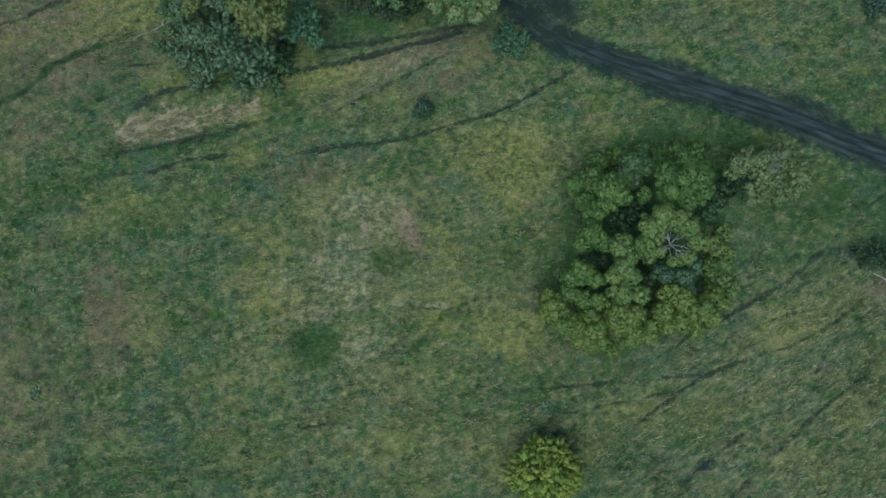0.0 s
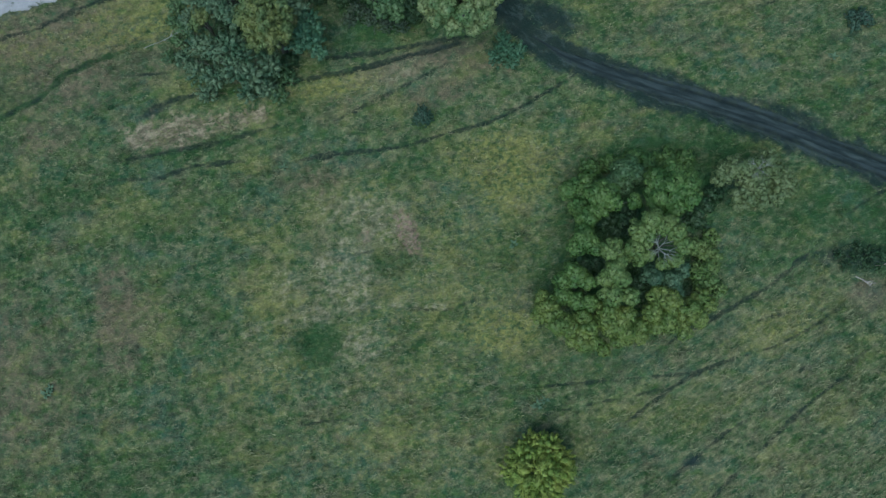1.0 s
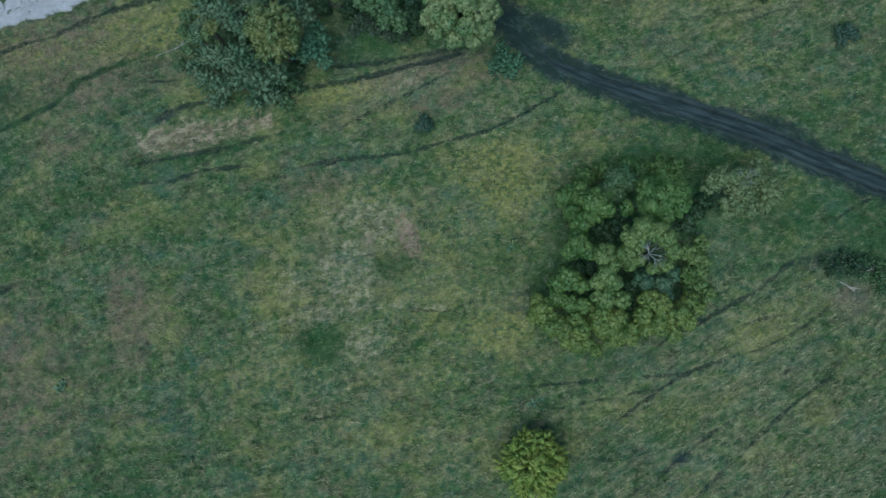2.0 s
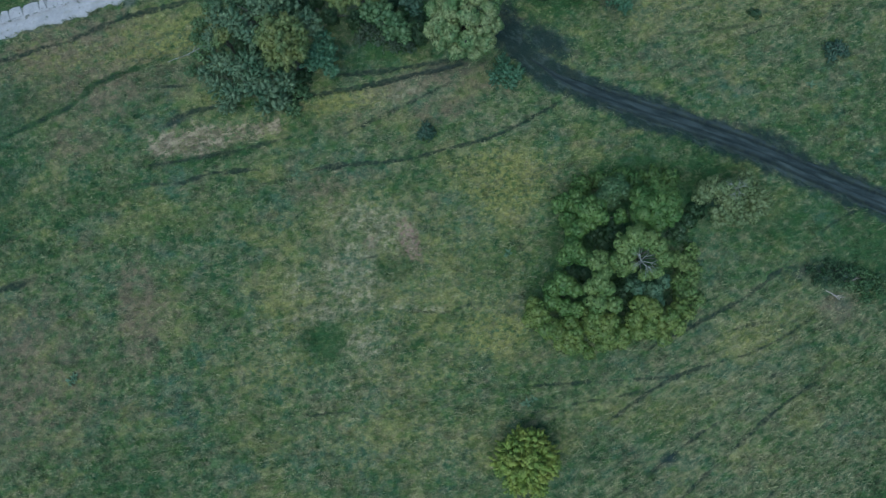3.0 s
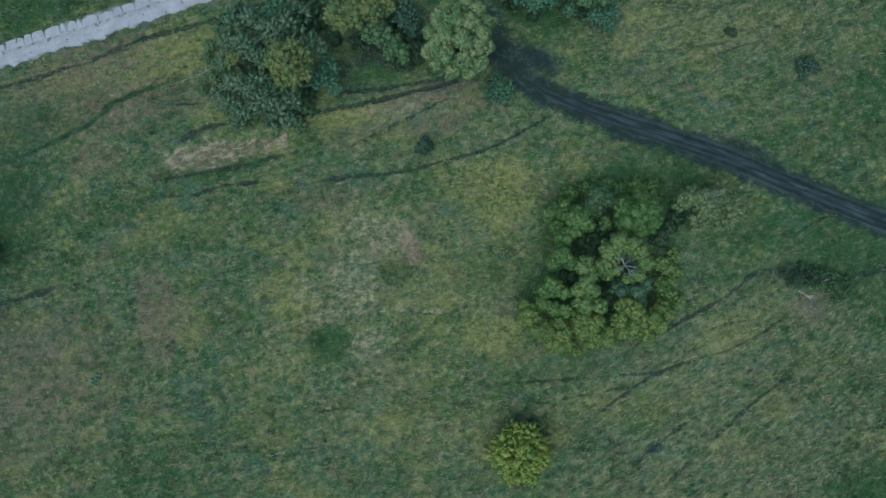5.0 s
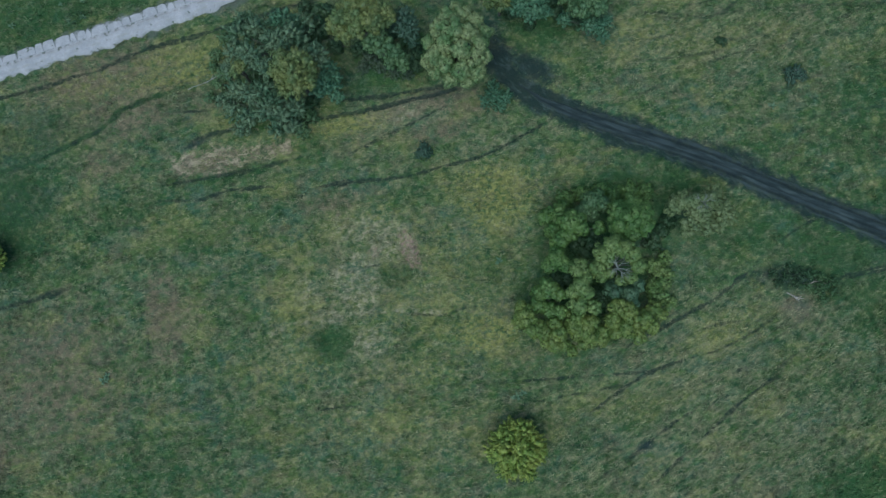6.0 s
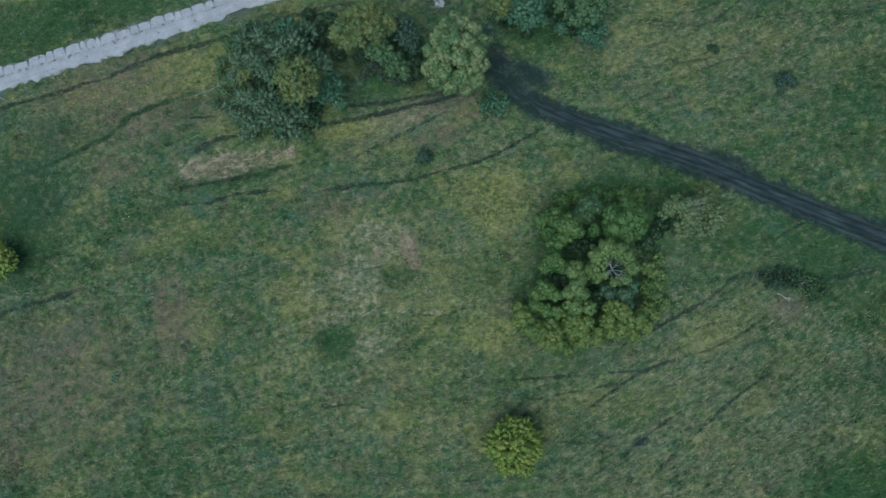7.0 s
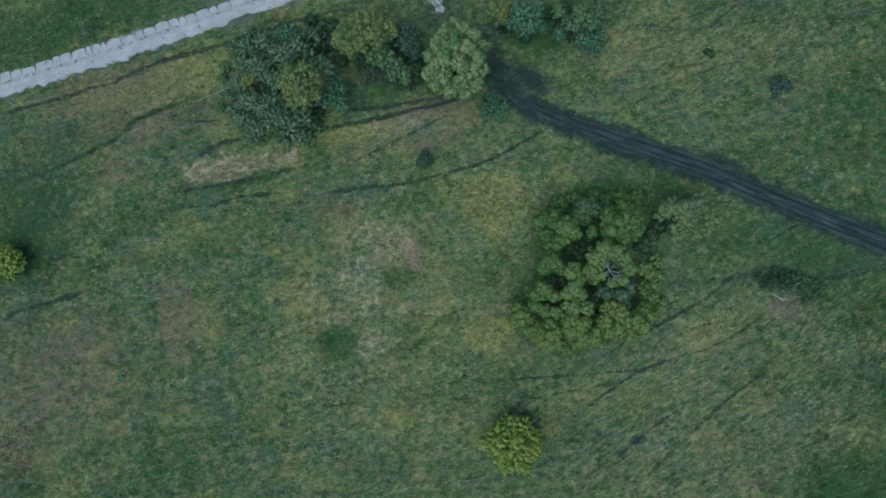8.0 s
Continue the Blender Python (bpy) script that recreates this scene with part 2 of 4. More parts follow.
bark = bark_material("grey_brown_bark", (0.035, 0.036, 0.03), (0.085, 0.085, 0.075))
log_wood = bark_material("pale_weathered_log_wood", (0.15, 0.13, 0.12), (0.3, 0.265, 0.25))
dead_wood = bark_material("bleached_dead_wood", (0.11, 0.115, 0.108), (0.21, 0.215, 0.205))


# ---- the lie of the land ----
def value_noise(x, y, size, seed):
    """Smooth noise from 0 to 1 with lumps of that size in metres."""
    table = np.random.RandomState(seed).rand(512, 512)
    u, v = x / size + 200.0, y / size + 200.0
    i, j = np.floor(u).astype(int), np.floor(v).astype(int)
    a, b = u - i, v - j
    a, b = a * a * (3 - 2 * a), b * b * (3 - 2 * b)
    at = lambda p, q: table[p % 512, q % 512]
    return (at(i, j) * (1 - a) + at(i + 1, j) * a) * (1 - b) + (at(i, j + 1) * (1 - a) + at(i + 1, j + 1) * a) * b


def smooth(low, high, v):
    w = np.clip((v - low) / (high - low), 0, 1)
    return w * w * (3 - 2 * w)


def spline(points, step=0.6):
    """Points along a smooth line through the given ones."""
    p = np.array([points[0], *points, points[-1]], float)
    p[0], p[-1] = 2 * p[1] - p[2], 2 * p[-2] - p[-3]
    made = []
    for k in range(1, len(p) - 2):
        n = max(2, int(np.linalg.norm(p[k + 1] - p[k]) / step))
        w = (np.arange(n) / n)[:, None]
        made.append(0.5 * (2 * p[k] + (p[k + 1] - p[k - 1]) * w + (2 * p[k - 1] - 5 * p[k] + 4 * p[k + 1] - p[k + 2]) * w**2
                           + (3 * p[k] - p[k - 1] - 3 * p[k + 1] + p[k + 2]) * w**3))
    return np.concatenate([*made, p[-2:-1]])


def away(x, y, line, reach=6.0):
    """Distance of each place from a line of points; places farther than reach get reach."""
    d = np.full(x.shape, reach)
    near = (x > line[:, 0].min() - reach) & (x < line[:, 0].max() + reach) & (y > line[:, 1].min() - reach) & (y < line[:, 1].max() + reach)
    xs, ys, best = x[near], y[near], d[near]
    for (ax, ay), (bx, by) in zip(line[:-1], line[1:]):
        dx, dy = bx - ax, by - ay
        w = np.clip(((xs - ax) * dx + (ys - ay) * dy) / (dx * dx + dy * dy + 1e-9), 0, 1)
        best = np.minimum(best, np.hypot(xs - ax - w * dx, ys - ay - w * dy))
    d[near] = best
    return d


MUD_ROAD = spline([(2.3, 38.4), (2.7, 35.2), (3.8, 32.6), (5.5, 29.8), (7.7, 27.7), (10.5, 25.9), (13.9, 24.2), (17.7, 22.7), (21.4, 21.3), (25.1, 20.0), (28.8, 18.7), (32.4, 17.3), (36.0, 15.7), (39.6, 14.0), (43.2, 12.4), (46.7, 10.9), (50.2, 9.4), (54.4, 7.6), (62.7, 3.8)])
GRAVEL_ROAD = spline([(-85, 24.0), (-65.5, 30.7), (-57.3, 33.1), (-49.2, 35.5), (-41.2, 38.1), (-33.1, 40.7), (-25.1, 43.5), (-14, 48.2), (-2, 53)])
# trodden lines: half width, strength, points
TRAILS = []


def trail(half, strength, *points):
    """A trodden line through the given points."""
    TRAILS.append((half, strength, points) if strength > 0.9 else (0.72 * half, 1.12 * strength, points))


trail(0.27, 1.15, (-65.2, 26.6), (-57.0, 28.7), (-52.7, 30.0), (-48.9, 31.0), (-45.6, 32.6), (-40.8, 34.2), (-34.8, 35.7), (-31.6, 36.7), (-27.2, 38.0), (-19.2, 40.2), (-13.9, 40.9))
trail(0.24, 1.3, (-22.5, 23.2), (-16.4, 24.2), (-12.2, 25.0), (-8.0, 25.9), (-2.6, 27.1), (1.0, 27.9))
trail(0.26, 1.2, (-16.9, 26.3), (-11.1, 26.7), (-5.9, 27.5), (-2.6, 27.9), (3.3, 28.8))
trail(0.22, 1.3, (-20.0, 14.5), (-16.3, 15.2), (-12.2, 15.6), (-8.0, 15.9), (-2.6, 17.3), (2.5, 18.6), (6.7, 20.6), (10.3, 22.7), (12.8, 24.3))
trail(0.24, 0.7, (-41.1, 13.1), (-34.2, 13.3), (-31.0, 14.4), (-23.8, 15.0))
trail(0.26, 0.75, (-16.4, 18.4), (-11.1, 20.9), (-5.9, 23.5), (-1.3, 25.7))
trail(0.2, 0.62, (-39.7, 24.9), (-32.4, 25.3))
trail(0.34, 1.1, (-37.0, 19.8), (-35.6, 21.0), (-33.9, 21.8), (-29.6, 22.8), (-27.8, 23.3))
trail(0.4, 0.62, (-41.2, 14.9), (-34.3, 16.0), (-26.8, 17.4), (-20.1, 19.2))
trail(0.42, 0.95, (-64.0, -3.7), (-62.2, -1.7), (-60.4, -0.9), (-58.3, -0.4), (-55.1, 0.6), (-50.9, 1.9))
trail(0.42, 0.6, (-41.1, -2.6), (-40.8, -5.6), (-40.4, -8.6))
trail(0.3, 0.42, (-52.5, -7.9), (-47.4, -8.0), (-42.0, -7.9))
trail(0.2, 0.6, (-19.6, -14.1), (-16.1, -13.5), (-12.0, -13.3), (-8.0, -14.2), (-3.8, -15.0))
trail(0.2, 0.42, (-40.6, -16.7), (-31.4, -16.6), (-26.2, -15.9))
trail(0.2, 0.42, (-36.4, -18.6), (-29.3, -17.6))
trail(0.2, 0.4, (-39.3, -11.9), (-33.6, -11.6))
trail(0.2, 0.55, (-16.7, 3.0), (-13.1, 4.1), (-9.0, 5.0))
trail(0.26, 0.75, (45.5, 2.0), (48.8, 2.9), (54.8, 4.1), (58.5, 4.7))
trail(0.2, 0.5, (6.3, -1.9), (3.7, -0.8), (0.0, -1.0), (-3.0, -1.9), (-8.4, -1.6))
trail(0.2, 0.5, (10.2, 7.9), (6.5, 7.1), (3.8, 6.6))
trail(0.26, 0.42, (21.2, 30.9), (28.3, 31.3), (36.0, 32.5))
trail(0.26, 0.42, (21.8, 36.3), (29.4, 36.7), (43.7, 37.8), (56.9, 38.0))
trail(0.26, 0.4, (31.6, 33.2), (39.8, 34.0), (51.7, 34.0))
trail(0.26, 0.4, (20.2, 33.5), (25.5, 34.0), (31.6, 35.3))
trail(0.26, 0.4, (43.0, 22.6), (48.9, 23.9), (56.1, 24.7))
trail(0.24, 0.5, (38.5, 5.9), (41.0, 8.3), (44.5, 10.1), (48.2, 11.2))
trail(0.28, 0.85, (17.9, -7.6), (21.8, -4.9), (26.7, -2.5), (31.7, 0.3), (36.0, 3.8), (38.2, 6.4))
trail(0.24, 0.68, (14.6, -14.7), (18.1, -12.2), (22.3, -9.4), (26.6, -7.7), (31.4, -6.3), (35.7, -4.2), (39.6, -1.5))
trail(0.22, 0.55, (5.5, -13.4), (7.6, -13.0), (12.5, -12.0), (16.7, -11.2), (20.9, -10.1))
trail(0.2, 0.5, (-18.8, -11.1), (-13.0, -10.8), (-7.3, -10.6), (-2.3, -10.6), (3.4, -10.5))
trail(0.22, 0.6, (3.4, -10.5), (12.6, -9.7), (19.6, -9.2), (25.1, -8.7))
trail(0.28, 0.85, (18.9, -20.7), (22.1, -18.0), (25.6, -15.3), (29.1, -13.2))
trail(0.24, 0.72, (27.9, -18.3), (31.1, -15.3), (34.6, -12.2), (39.6, -8.7))
trail(0.24, 0.62, (22.6, -23.2), (26.1, -19.7), (28.9, -17.6))
trail(0.24, 0.62, (37.7, -19.3), (41.9, -16.5), (46.7, -14.5))
trail(0.28, 0.55, (10.3, -17.8), (15.9, -18.1), (20.0, -18.7))
trail(0.22, 0.55, (44.5, -18.2), (49.3, -15.2))
trail(0.26, 0.75, (43.5, 1.7), (45.6, 2.4), (52.4, 4.1), (57.4, 5.2))
trail(0.22, 0.5, (-2.3, -14.4), (1.9, -16.1), (4.0, -16.4))
trail(0.22, 0.55, (26.7, -4.8), (31.6, -3.1), (35.7, -2.5))
trail(0.22, 0.5, (29.2, -11.1), (33.4, -9.0), (36.9, -7.6))
trail(0.22, 0.5, (34.8, -23.1), (39.0, -20.9), (42.4, -19.5))
trail(0.22, 0.45, (41.5, -10.4), (45.7, -7.6), (49.9, -5.5))
trail(0.22, 0.45, (15.1, -22.8), (17.9, -21.0), (20.7, -18.7))


def stray_paths(count, low_x, high_x, low_y, high_y, turn, seed):
    """Short trodden lines that run the same way, each a little bent."""
    rng = np.random.RandomState(seed)
    for k in range(count):
        x, y = rng.uniform(low_x, high_x), rng.uniform(low_y, high_y)
        a = radians(turn + rng.uniform(-14, 14))
        points = [(x, y)]
        for j in range(rng.randint(2, 5)):
            a += rng.uniform(-0.3, 0.3)
            x, y = x + 3 * math.cos(a), y + 3 * math.sin(a)
            points.append((x, y))
        TRAILS.append((rng.uniform(0.12, 0.2), rng.uniform(0.4, 0.62), points))


stray_paths(26, 18, 58, -28, -3, 34, 81)
stray_paths(14, 18, 60, 24, 42, 9, 82)
TRAILS = [(w, s, spline(p, 1.3)) for w, s, p in TRAILS]
HEDGE_LINE = spline([(-63.1, 17.3), (-59.8, 17.7), (-56.5, 19.0), (-52.8, 20.7), (-48.5, 22.8), (-46.4, 24.7), (-44.9, 25.8), (-40.8, 27.2), (-36.8, 28.6)])
PALE_TRAIL = spline([(-25.0, -4.3), (-22.3, -3.3), (-18.2, -2.3), (-13.6, -1.6), (-8.4, -1.3), (-3.0, -1.6)])
BARE_SCAR = spline([(-36.9, 17.7), (-33.3, 18.5), (-29.4, 19.2), (-25.5, 19.9), (-23.1, 20.2)])
# patches: x, y, reach east, reach north, turn, strength
PATCHES = {}


def patch(kind, *patches):
    """Blots of one kind of ground; some dark green ones paint shade."""
    PATCHES.setdefault(kind, []).extend(patches)


# blots north and east of the grove paint its shade on the grass
patch("lush_and_shade", (48, 22, 12, 6, -15, 0.4), (45, -8, 14, 7, 0, 0.45), (27, 14, 6, 3, 0, 0.7), (24, 10.5, 3.5, 5, 0, 0.9), (20, 14.5, 7, 2.5, 0, 0.8), (36, 8, 9, 6, 0, 0.6), (46, 4, 8, 5, 0, 0.8), (-38, 26, 6, 2.5, 10, 0.4), (53, 0, 10, 6, 0, 0.75))
patch("lush_and_shade", (-30, 16.4, 9, 0.9, 14, 0.6), (50, 8, 14, 8, 0, 0.7), (-61, 10, 8, 10, 0, 0.8), (-16.6, -5.3, 2.3, 2.0, 0, 1.15), (3, 3.3, 5, 3, 10, 0.42), (-9, 3.4, 3.5, 2, 0, 0.6))
# the last blot darkens the shaded, wet ground between grove and mud road
patch("lush_and_shade", (14, -8, 11, 3, 15, 0.4), (-24, -19, 9, 5, 0, 0.1), (-7, -23, 10, 5, 0, 0.25), (-39, -22, 8, 4, 0, 0.5), (49, -23, 7, 4, 10, 1.1), (25, 18, 9, 4, -15, 0.6))
patch("lush_and_shade", (35, 9, 6, 4, 0, 0.5), (-55, 40, 25, 5, 18, 0.75), (-9, 31, 6, 4, 0, 0.9), (10, 36, 5, 5, 0, 0.8), (-46, 12, 14, 3, 0, 0.45), (22, -14, 7, 3, 15, 0.5))
patch("lush_and_shade", (14, -17, 6, 4, 0, 0.5))
patch("yellow", (4, 14, 7, 5, 0, 0.75), (-3, 2, 24, 15, 0, 0.48), (-8, -16, 20, 8, 0, 0.46), (3, -4.2, 4, 2.5, 0, 1), (4, 11.6, 4, 3.5, 0, 0.9), (-14, 23.2, 6, 1.5, 10, 0.9))
patch("yellow", (-49, 29, 8, 2.5, 15, 0.7), (-41, 32.5, 5, 2, 20, 0.7), (33, -4, 8, 3, 20, 0.6), (-21, -2, 6, 5, 0, 0.55), (-45, 36, 20, 0.8, 16, 0.8), (-22, 8, 10, 4, 0, 0.4))
patch("yellow", (25, 34, 14, 4, 0, 0.5), (-10, 11, 8, 4, 0, 0.45))
patch("brown", (-54, -10, 15, 13, 0, 0.62), (-66, -16, 8, 12, 0, 0.7))
patch("brown", (-52, 24, 12, 5, 12, 0.55), (-42, 30, 8, 3, 18, 0.5), (-30, 27, 5, 2, 10, 0.4), (34, 11, 4, 3, 0, 0.35), (-5, 25.6, 8, 2, 12, 0.85), (44, 27, 6, 3, 0, 0.4))
patch("brown", (-12, -16, 12, 4, 0, 0.3), (22, 28, 8, 3, -10, 0.4), (-38.8, -2.2, 2.2, 5.5, 8, 1.2), (-53, -6, 7, 4, 0, 0.7), (-56, -13, 5, 6, 0, 0.7), (-37, -2, 4, 4, 0, 0.6))
patch("brown", (-60, -20, 5, 5, 0, 0.7), (-48, 18, 4, 3, 0, 0.7), (-53, 26, 6, 2, 10, 0.5), (-3, 22, 5, 2, 15, 0.7), (-13, 21, 6, 2, 10, 0.5), (2, 25, 5, 2, 10, 0.6))
patch("brown", (-17, 12.5, 5, 2.5, 10, 0.6), (54, 7, 3, 1.5, -20, 0.5))
patch("pale", (-14, -20, 16, 8, 0, 0.34), (-24, -7, 6, 4, 0, 0.42), (-30, -4, 5, 5, 0, 0.3))
# wide blots that darken the grass in the east and west
patch("lush_and_shade", (40, 14, 10, 7, -15, 0.5), (54, 24, 14, 10, 0, 0.55), (30, 17, 9, 3, -18, 0.6), (44, 6, 12, 6, 0, 0.6))
patch("lush_and_shade", (-57, 22, 10, 4, 12, 0.55), (55, -12, 8, 8, 0, 0.6), (36, -3, 7, 2.5, 20, 0.4))
# wide weak blots of the mud colour, only to darken the sward
patch("mud", (-58, -6, 8, 5, 0, 0.3), (-63, 14, 8, 8, 0, 0.28), (50, 4, 9, 4, 10, 0.34))
patch("lush_and_shade", (50, 0, 9, 6, 0, 0.6), (50, -24, 7, 4, 10, 1.2), (45, 38, 20, 4, 0, 0.45), (52, 30, 10, 6, 0, 0.5))
patch("lush_and_shade", (7.8, 0.9, 2.2, 4.0, 0, 0.65))
# the first blot darkens greenish-grey grass with the mud colour
patch("mud", (-60, 19, 8, 5, 0, 0.42), (-29.5, 41, 6, 0.9, 22, 0.6))
patch("brown", (-50, 30, 12, 4, 18, 0.75), (-45, 25, 10, 4, 12, 0.8), (-36, 26, 7, 3, 14, 0.6))
patch("yellow", (-38, 30.5, 9, 3, 16, 0.8), (-27, 20, 12, 3, 14, 0.45))
# weak mud colour again, darkening the western grass
patch("mud", (-59, 13, 9, 6, 0, 0.42), (-56, 22, 10, 5, 10, 0.36))
patch("pale", (-10, -9, 6, 3, 0, 0.5), (-8, 24, 8, 2.6, 10, 0.55), (5, 20.5, 5, 3.5, 10, 0.45), (-13.5, 2.5, 4, 4, 0, 1.0), (-9.5, 7.5, 3, 2.5, 0, 1.1))
# shade under the grove, painted as dark grass
patch("lush_and_shade", (16, 4.5, 6, 6, 0, 1.3))
# weak mud colour that darkens the ground round the weedy bushes
patch("mud", (47, 3.5, 6, 3.2, 0, 0.3))
patch("mud", (43, 3.2, 5, 2.6, 0, 0.34))
patch("yellow", (-60, 42, 28, 6, 18, 0.42))
patch("pale", (-3, -17, 14, 6, 0, 0.4), (-16, -12, 9, 5, 0, 0.42))
patch("yellow", (-22, -8, 9, 5, 0, 0.5), (-6, -9, 10, 4, 0, 0.5))
# outer pasture painted darker in place of lens falloff
patch("lush_and_shade", (52, 31, 16, 9, 0, 0.42), (58, 12, 12, 8, 0, 0.5), (-64, 6, 9, 9, 0, 0.5), (-60, -24, 8, 6, 0, 0.4))
patch("pale", (-8, 5, 16, 9, 0, 0.38), (30, -12, 14, 8, 20, 0.35), (-13.6, 2.6, 4.5, 4, 0, 0.8), (-16.6, -2, 4.5, 2, 10, 0.7), (-12, -5.6, 3, 2.5, 0, 0.8), (-19.8, 1, 3, 3, 0, 0.6))
patch("pale", (-9, 7, 3, 3, 0, 0.9), (-13, 9, 5, 3, 0, 0.7), (-15, 14, 6, 2, 0, 0.35), (-4, -1, 4, 3, 0, 0.35), (-62, 1, 4, 3, 20, 0.5), (7, 9, 3, 3, 0, 0.4))
patch("bare", (41.8, -0.9, 1.2, 0.8, 0, 0.4))
patch("brown", (41.8, -0.9, 2.2, 1.6, 0, 1.2))
patch("mud", (41.9, -1.0, 1.6, 1.1, 0, 0.5), (41, 4.4, 3.5, 1.4, 0, 0.36))
patch("heather", (-6.9, 6.4, 0.9, 1.9, 20, 1.5), (-11.5, 6.2, 1.2, 0.9, 0, 0.6))
patch("streak", (34, -13, 20, 11, 20, 1.3), (50, -5, 12, 9, 0, 1), (38, 34, 22, 6, 0, 0.8), (20, -18, 8, 8, 20, 0.9))
patch("mud", (-63, -4, 4, 2.5, 20, 0.34), (-44.5, -4.5, 1.5, 3, 0, 0.34), (-58, -16, 5, 3, 0, 0.24), (-38, 5, 4, 2, 0, 0.2), (-35, 20.8, 2.6, 0.35, 22, 0.7), (-2.5, 41, 3, 3, 0, 0.6))
patch("mud", (34.5, 18.4, 4.2, 1, -22, 0.9), (29, 20.0, 3, 0.8, -20, 0.5), (41.4, 2.6, 3.6, 1.4, 0, 0.8), (22.3, -17.9, 1.1, 0.7, 20, 0.9), (-20, -15.5, 1.5, 1.5, 0, 0.45), (9.1, 30.2, 3.8, 1.8, -30, 1.0))
patch("mud", (-3, 27, 5, 1, 10, 0.5), (56, 6.5, 5, 1.5, -20, 0.5), (38.5, 3.2, 4, 1.2, 10, 0.7))


def lie(x, y):
    """What lies at each place: shares from 0 to 1 of every kind of ground."""
    wobble = (value_noise(x, y, 1.1, 3) - 0.5) * 0.9 + (value_noise(x, y, 3.2, 4) - 0.5) * 0.8
    fine = value_noise(x, y, 0.5, 8)
    kinds = {}
    for kind, patches in PATCHES.items():
        v = np.zeros(x.shape)
        for px, py, rx, ry, turn, strength in patches:
            c, s = math.cos(radians(turn)), math.sin(radians(turn))
            u, w = ((x - px) * c + (y - py) * s) / rx, ((y - py) * c - (x - px) * s) / ry
            v = np.maximum(v, strength * np.exp(-0.7 * (u * u + w * w)))
        kinds[kind] = v
    trail = np.zeros(x.shape)
    gaps = 0.42 + 0.55 * value_noise(x, y, 4.5, 40) + 0.3 * value_noise(x, y, 0.9, 90)
    for half, strength, line in TRAILS:
        ends = np.minimum(np.hypot(x - line[0, 0], y - line[0, 1]), np.hypot(x - line[-1, 0], y - line[-1, 1]))
        trail = np.maximum(trail, strength * gaps * smooth(-1.0, 3.5, ends) * (1 - smooth(half * 0.15, half * 1.6, away(x, y, line) + wobble * 0.28 + (fine - 0.5) * 0.26)))
    kinds["trail"] = trail
    kinds["mud"] = np.maximum(kinds["mud"], 0.95 * (1 - smooth(0.9, 3.1, away(x, y, MUD_ROAD) + wobble * 1.0 + (fine - 0.5) * 0.6)) * smooth(45, 31, y + wobble * 5))
    kinds["road"] = 1 - smooth(0.9, 1.6, away(x, y, MUD_ROAD) + wobble * 0.4)
    gravel = away(x, y, GRAVEL_ROAD)
    kinds["gravel"] = 1 - smooth(1.3, 1.7, gravel + wobble * 0.2)
    kinds["verge"] = 0.65 * (1 - smooth(1.2, 2.7, gravel + wobble * 1.6))
    scar = away(x, y, BARE_SCAR)
    kinds["bare"] = np.maximum(kinds["bare"], 0.85 * (1 - smooth(0.0, 3.4, scar + wobble * 1.3 + 0.11 * np.clip(x + 33, 0, 12))))
    kinds["pale"] = np.maximum(kinds["pale"], 0.7 * (1 - smooth(0.15, 0.6, away(x, y, PALE_TRAIL) + wobble * 0.2)))
    hedge = away(x, y, HEDGE_LINE) + wobble * 0.45
    kinds["lush_and_shade"] = np.maximum(kinds["lush_and_shade"], 0.9 * (1 - smooth(0.1, 0.6, hedge)))
    kinds["trail"] = np.maximum(kinds["trail"], 0.5 * value_noise(x, y, 1.4, 9) * (1 - smooth(0.05, 0.35, hedge)) * 1.6)
    return kinds


def height(x, y, kinds=None):
    """Height of the ground."""
    x, y = np.asarray(x, float), np.asarray(y, float)
    near = np.exp(-((x / 90) ** 2 + (y / 70) ** 2) ** 2)
    z = (0.22 * (value_noise(x, y, 13, 5) - 0.5) + 0.06 * (value_noise(x, y, 3.1, 6) - 0.5)) * near
    far = np.hypot(x, y)
    z += 7 * smooth(150, 900, far) * (value_noise(x, y, 260, 7) - 0.35)
    if kinds:
        z = z - 0.1 * kinds["trail"] - 0.16 * kinds["bare"]
    return z


def build_ground():
    def ticks(low, high, fine):
        inner = np.arange(low, high + fine / 2, fine)
        out, gap = [], fine
        while sum(out) < 2600:
            gap *= 1.35
            out.append(gap)
        out = np.cumsum(out)
        return np.concatenate([(inner[0] - out)[::-1], inner, inner[-1] + out])
    xs, ys = ticks(-70, 65, 0.2), ticks(-31, 47, 0.2)
    gx, gy = np.meshgrid(xs, ys)
    x, y = gx.ravel(), gy.ravel()
    kinds = lie(x, y)
    z = height(x, y, kinds)
    w, h = len(xs), len(ys)
    a = (np.arange(h - 1)[:, None] * w + np.arange(w - 1)[None]).ravel()
    mesh = mesh_of("ground", np.stack([x, y, z], 1), np.stack([a, a + 1, a + 1 + w, a + w], 1), ground_stuff, kinds)
    mesh.shade_smooth()
    ob = new("ground", mesh)
    return tagged(ob, "uneven green and straw-coloured pasture crossed by trodden trails", "ground", kind="structure")


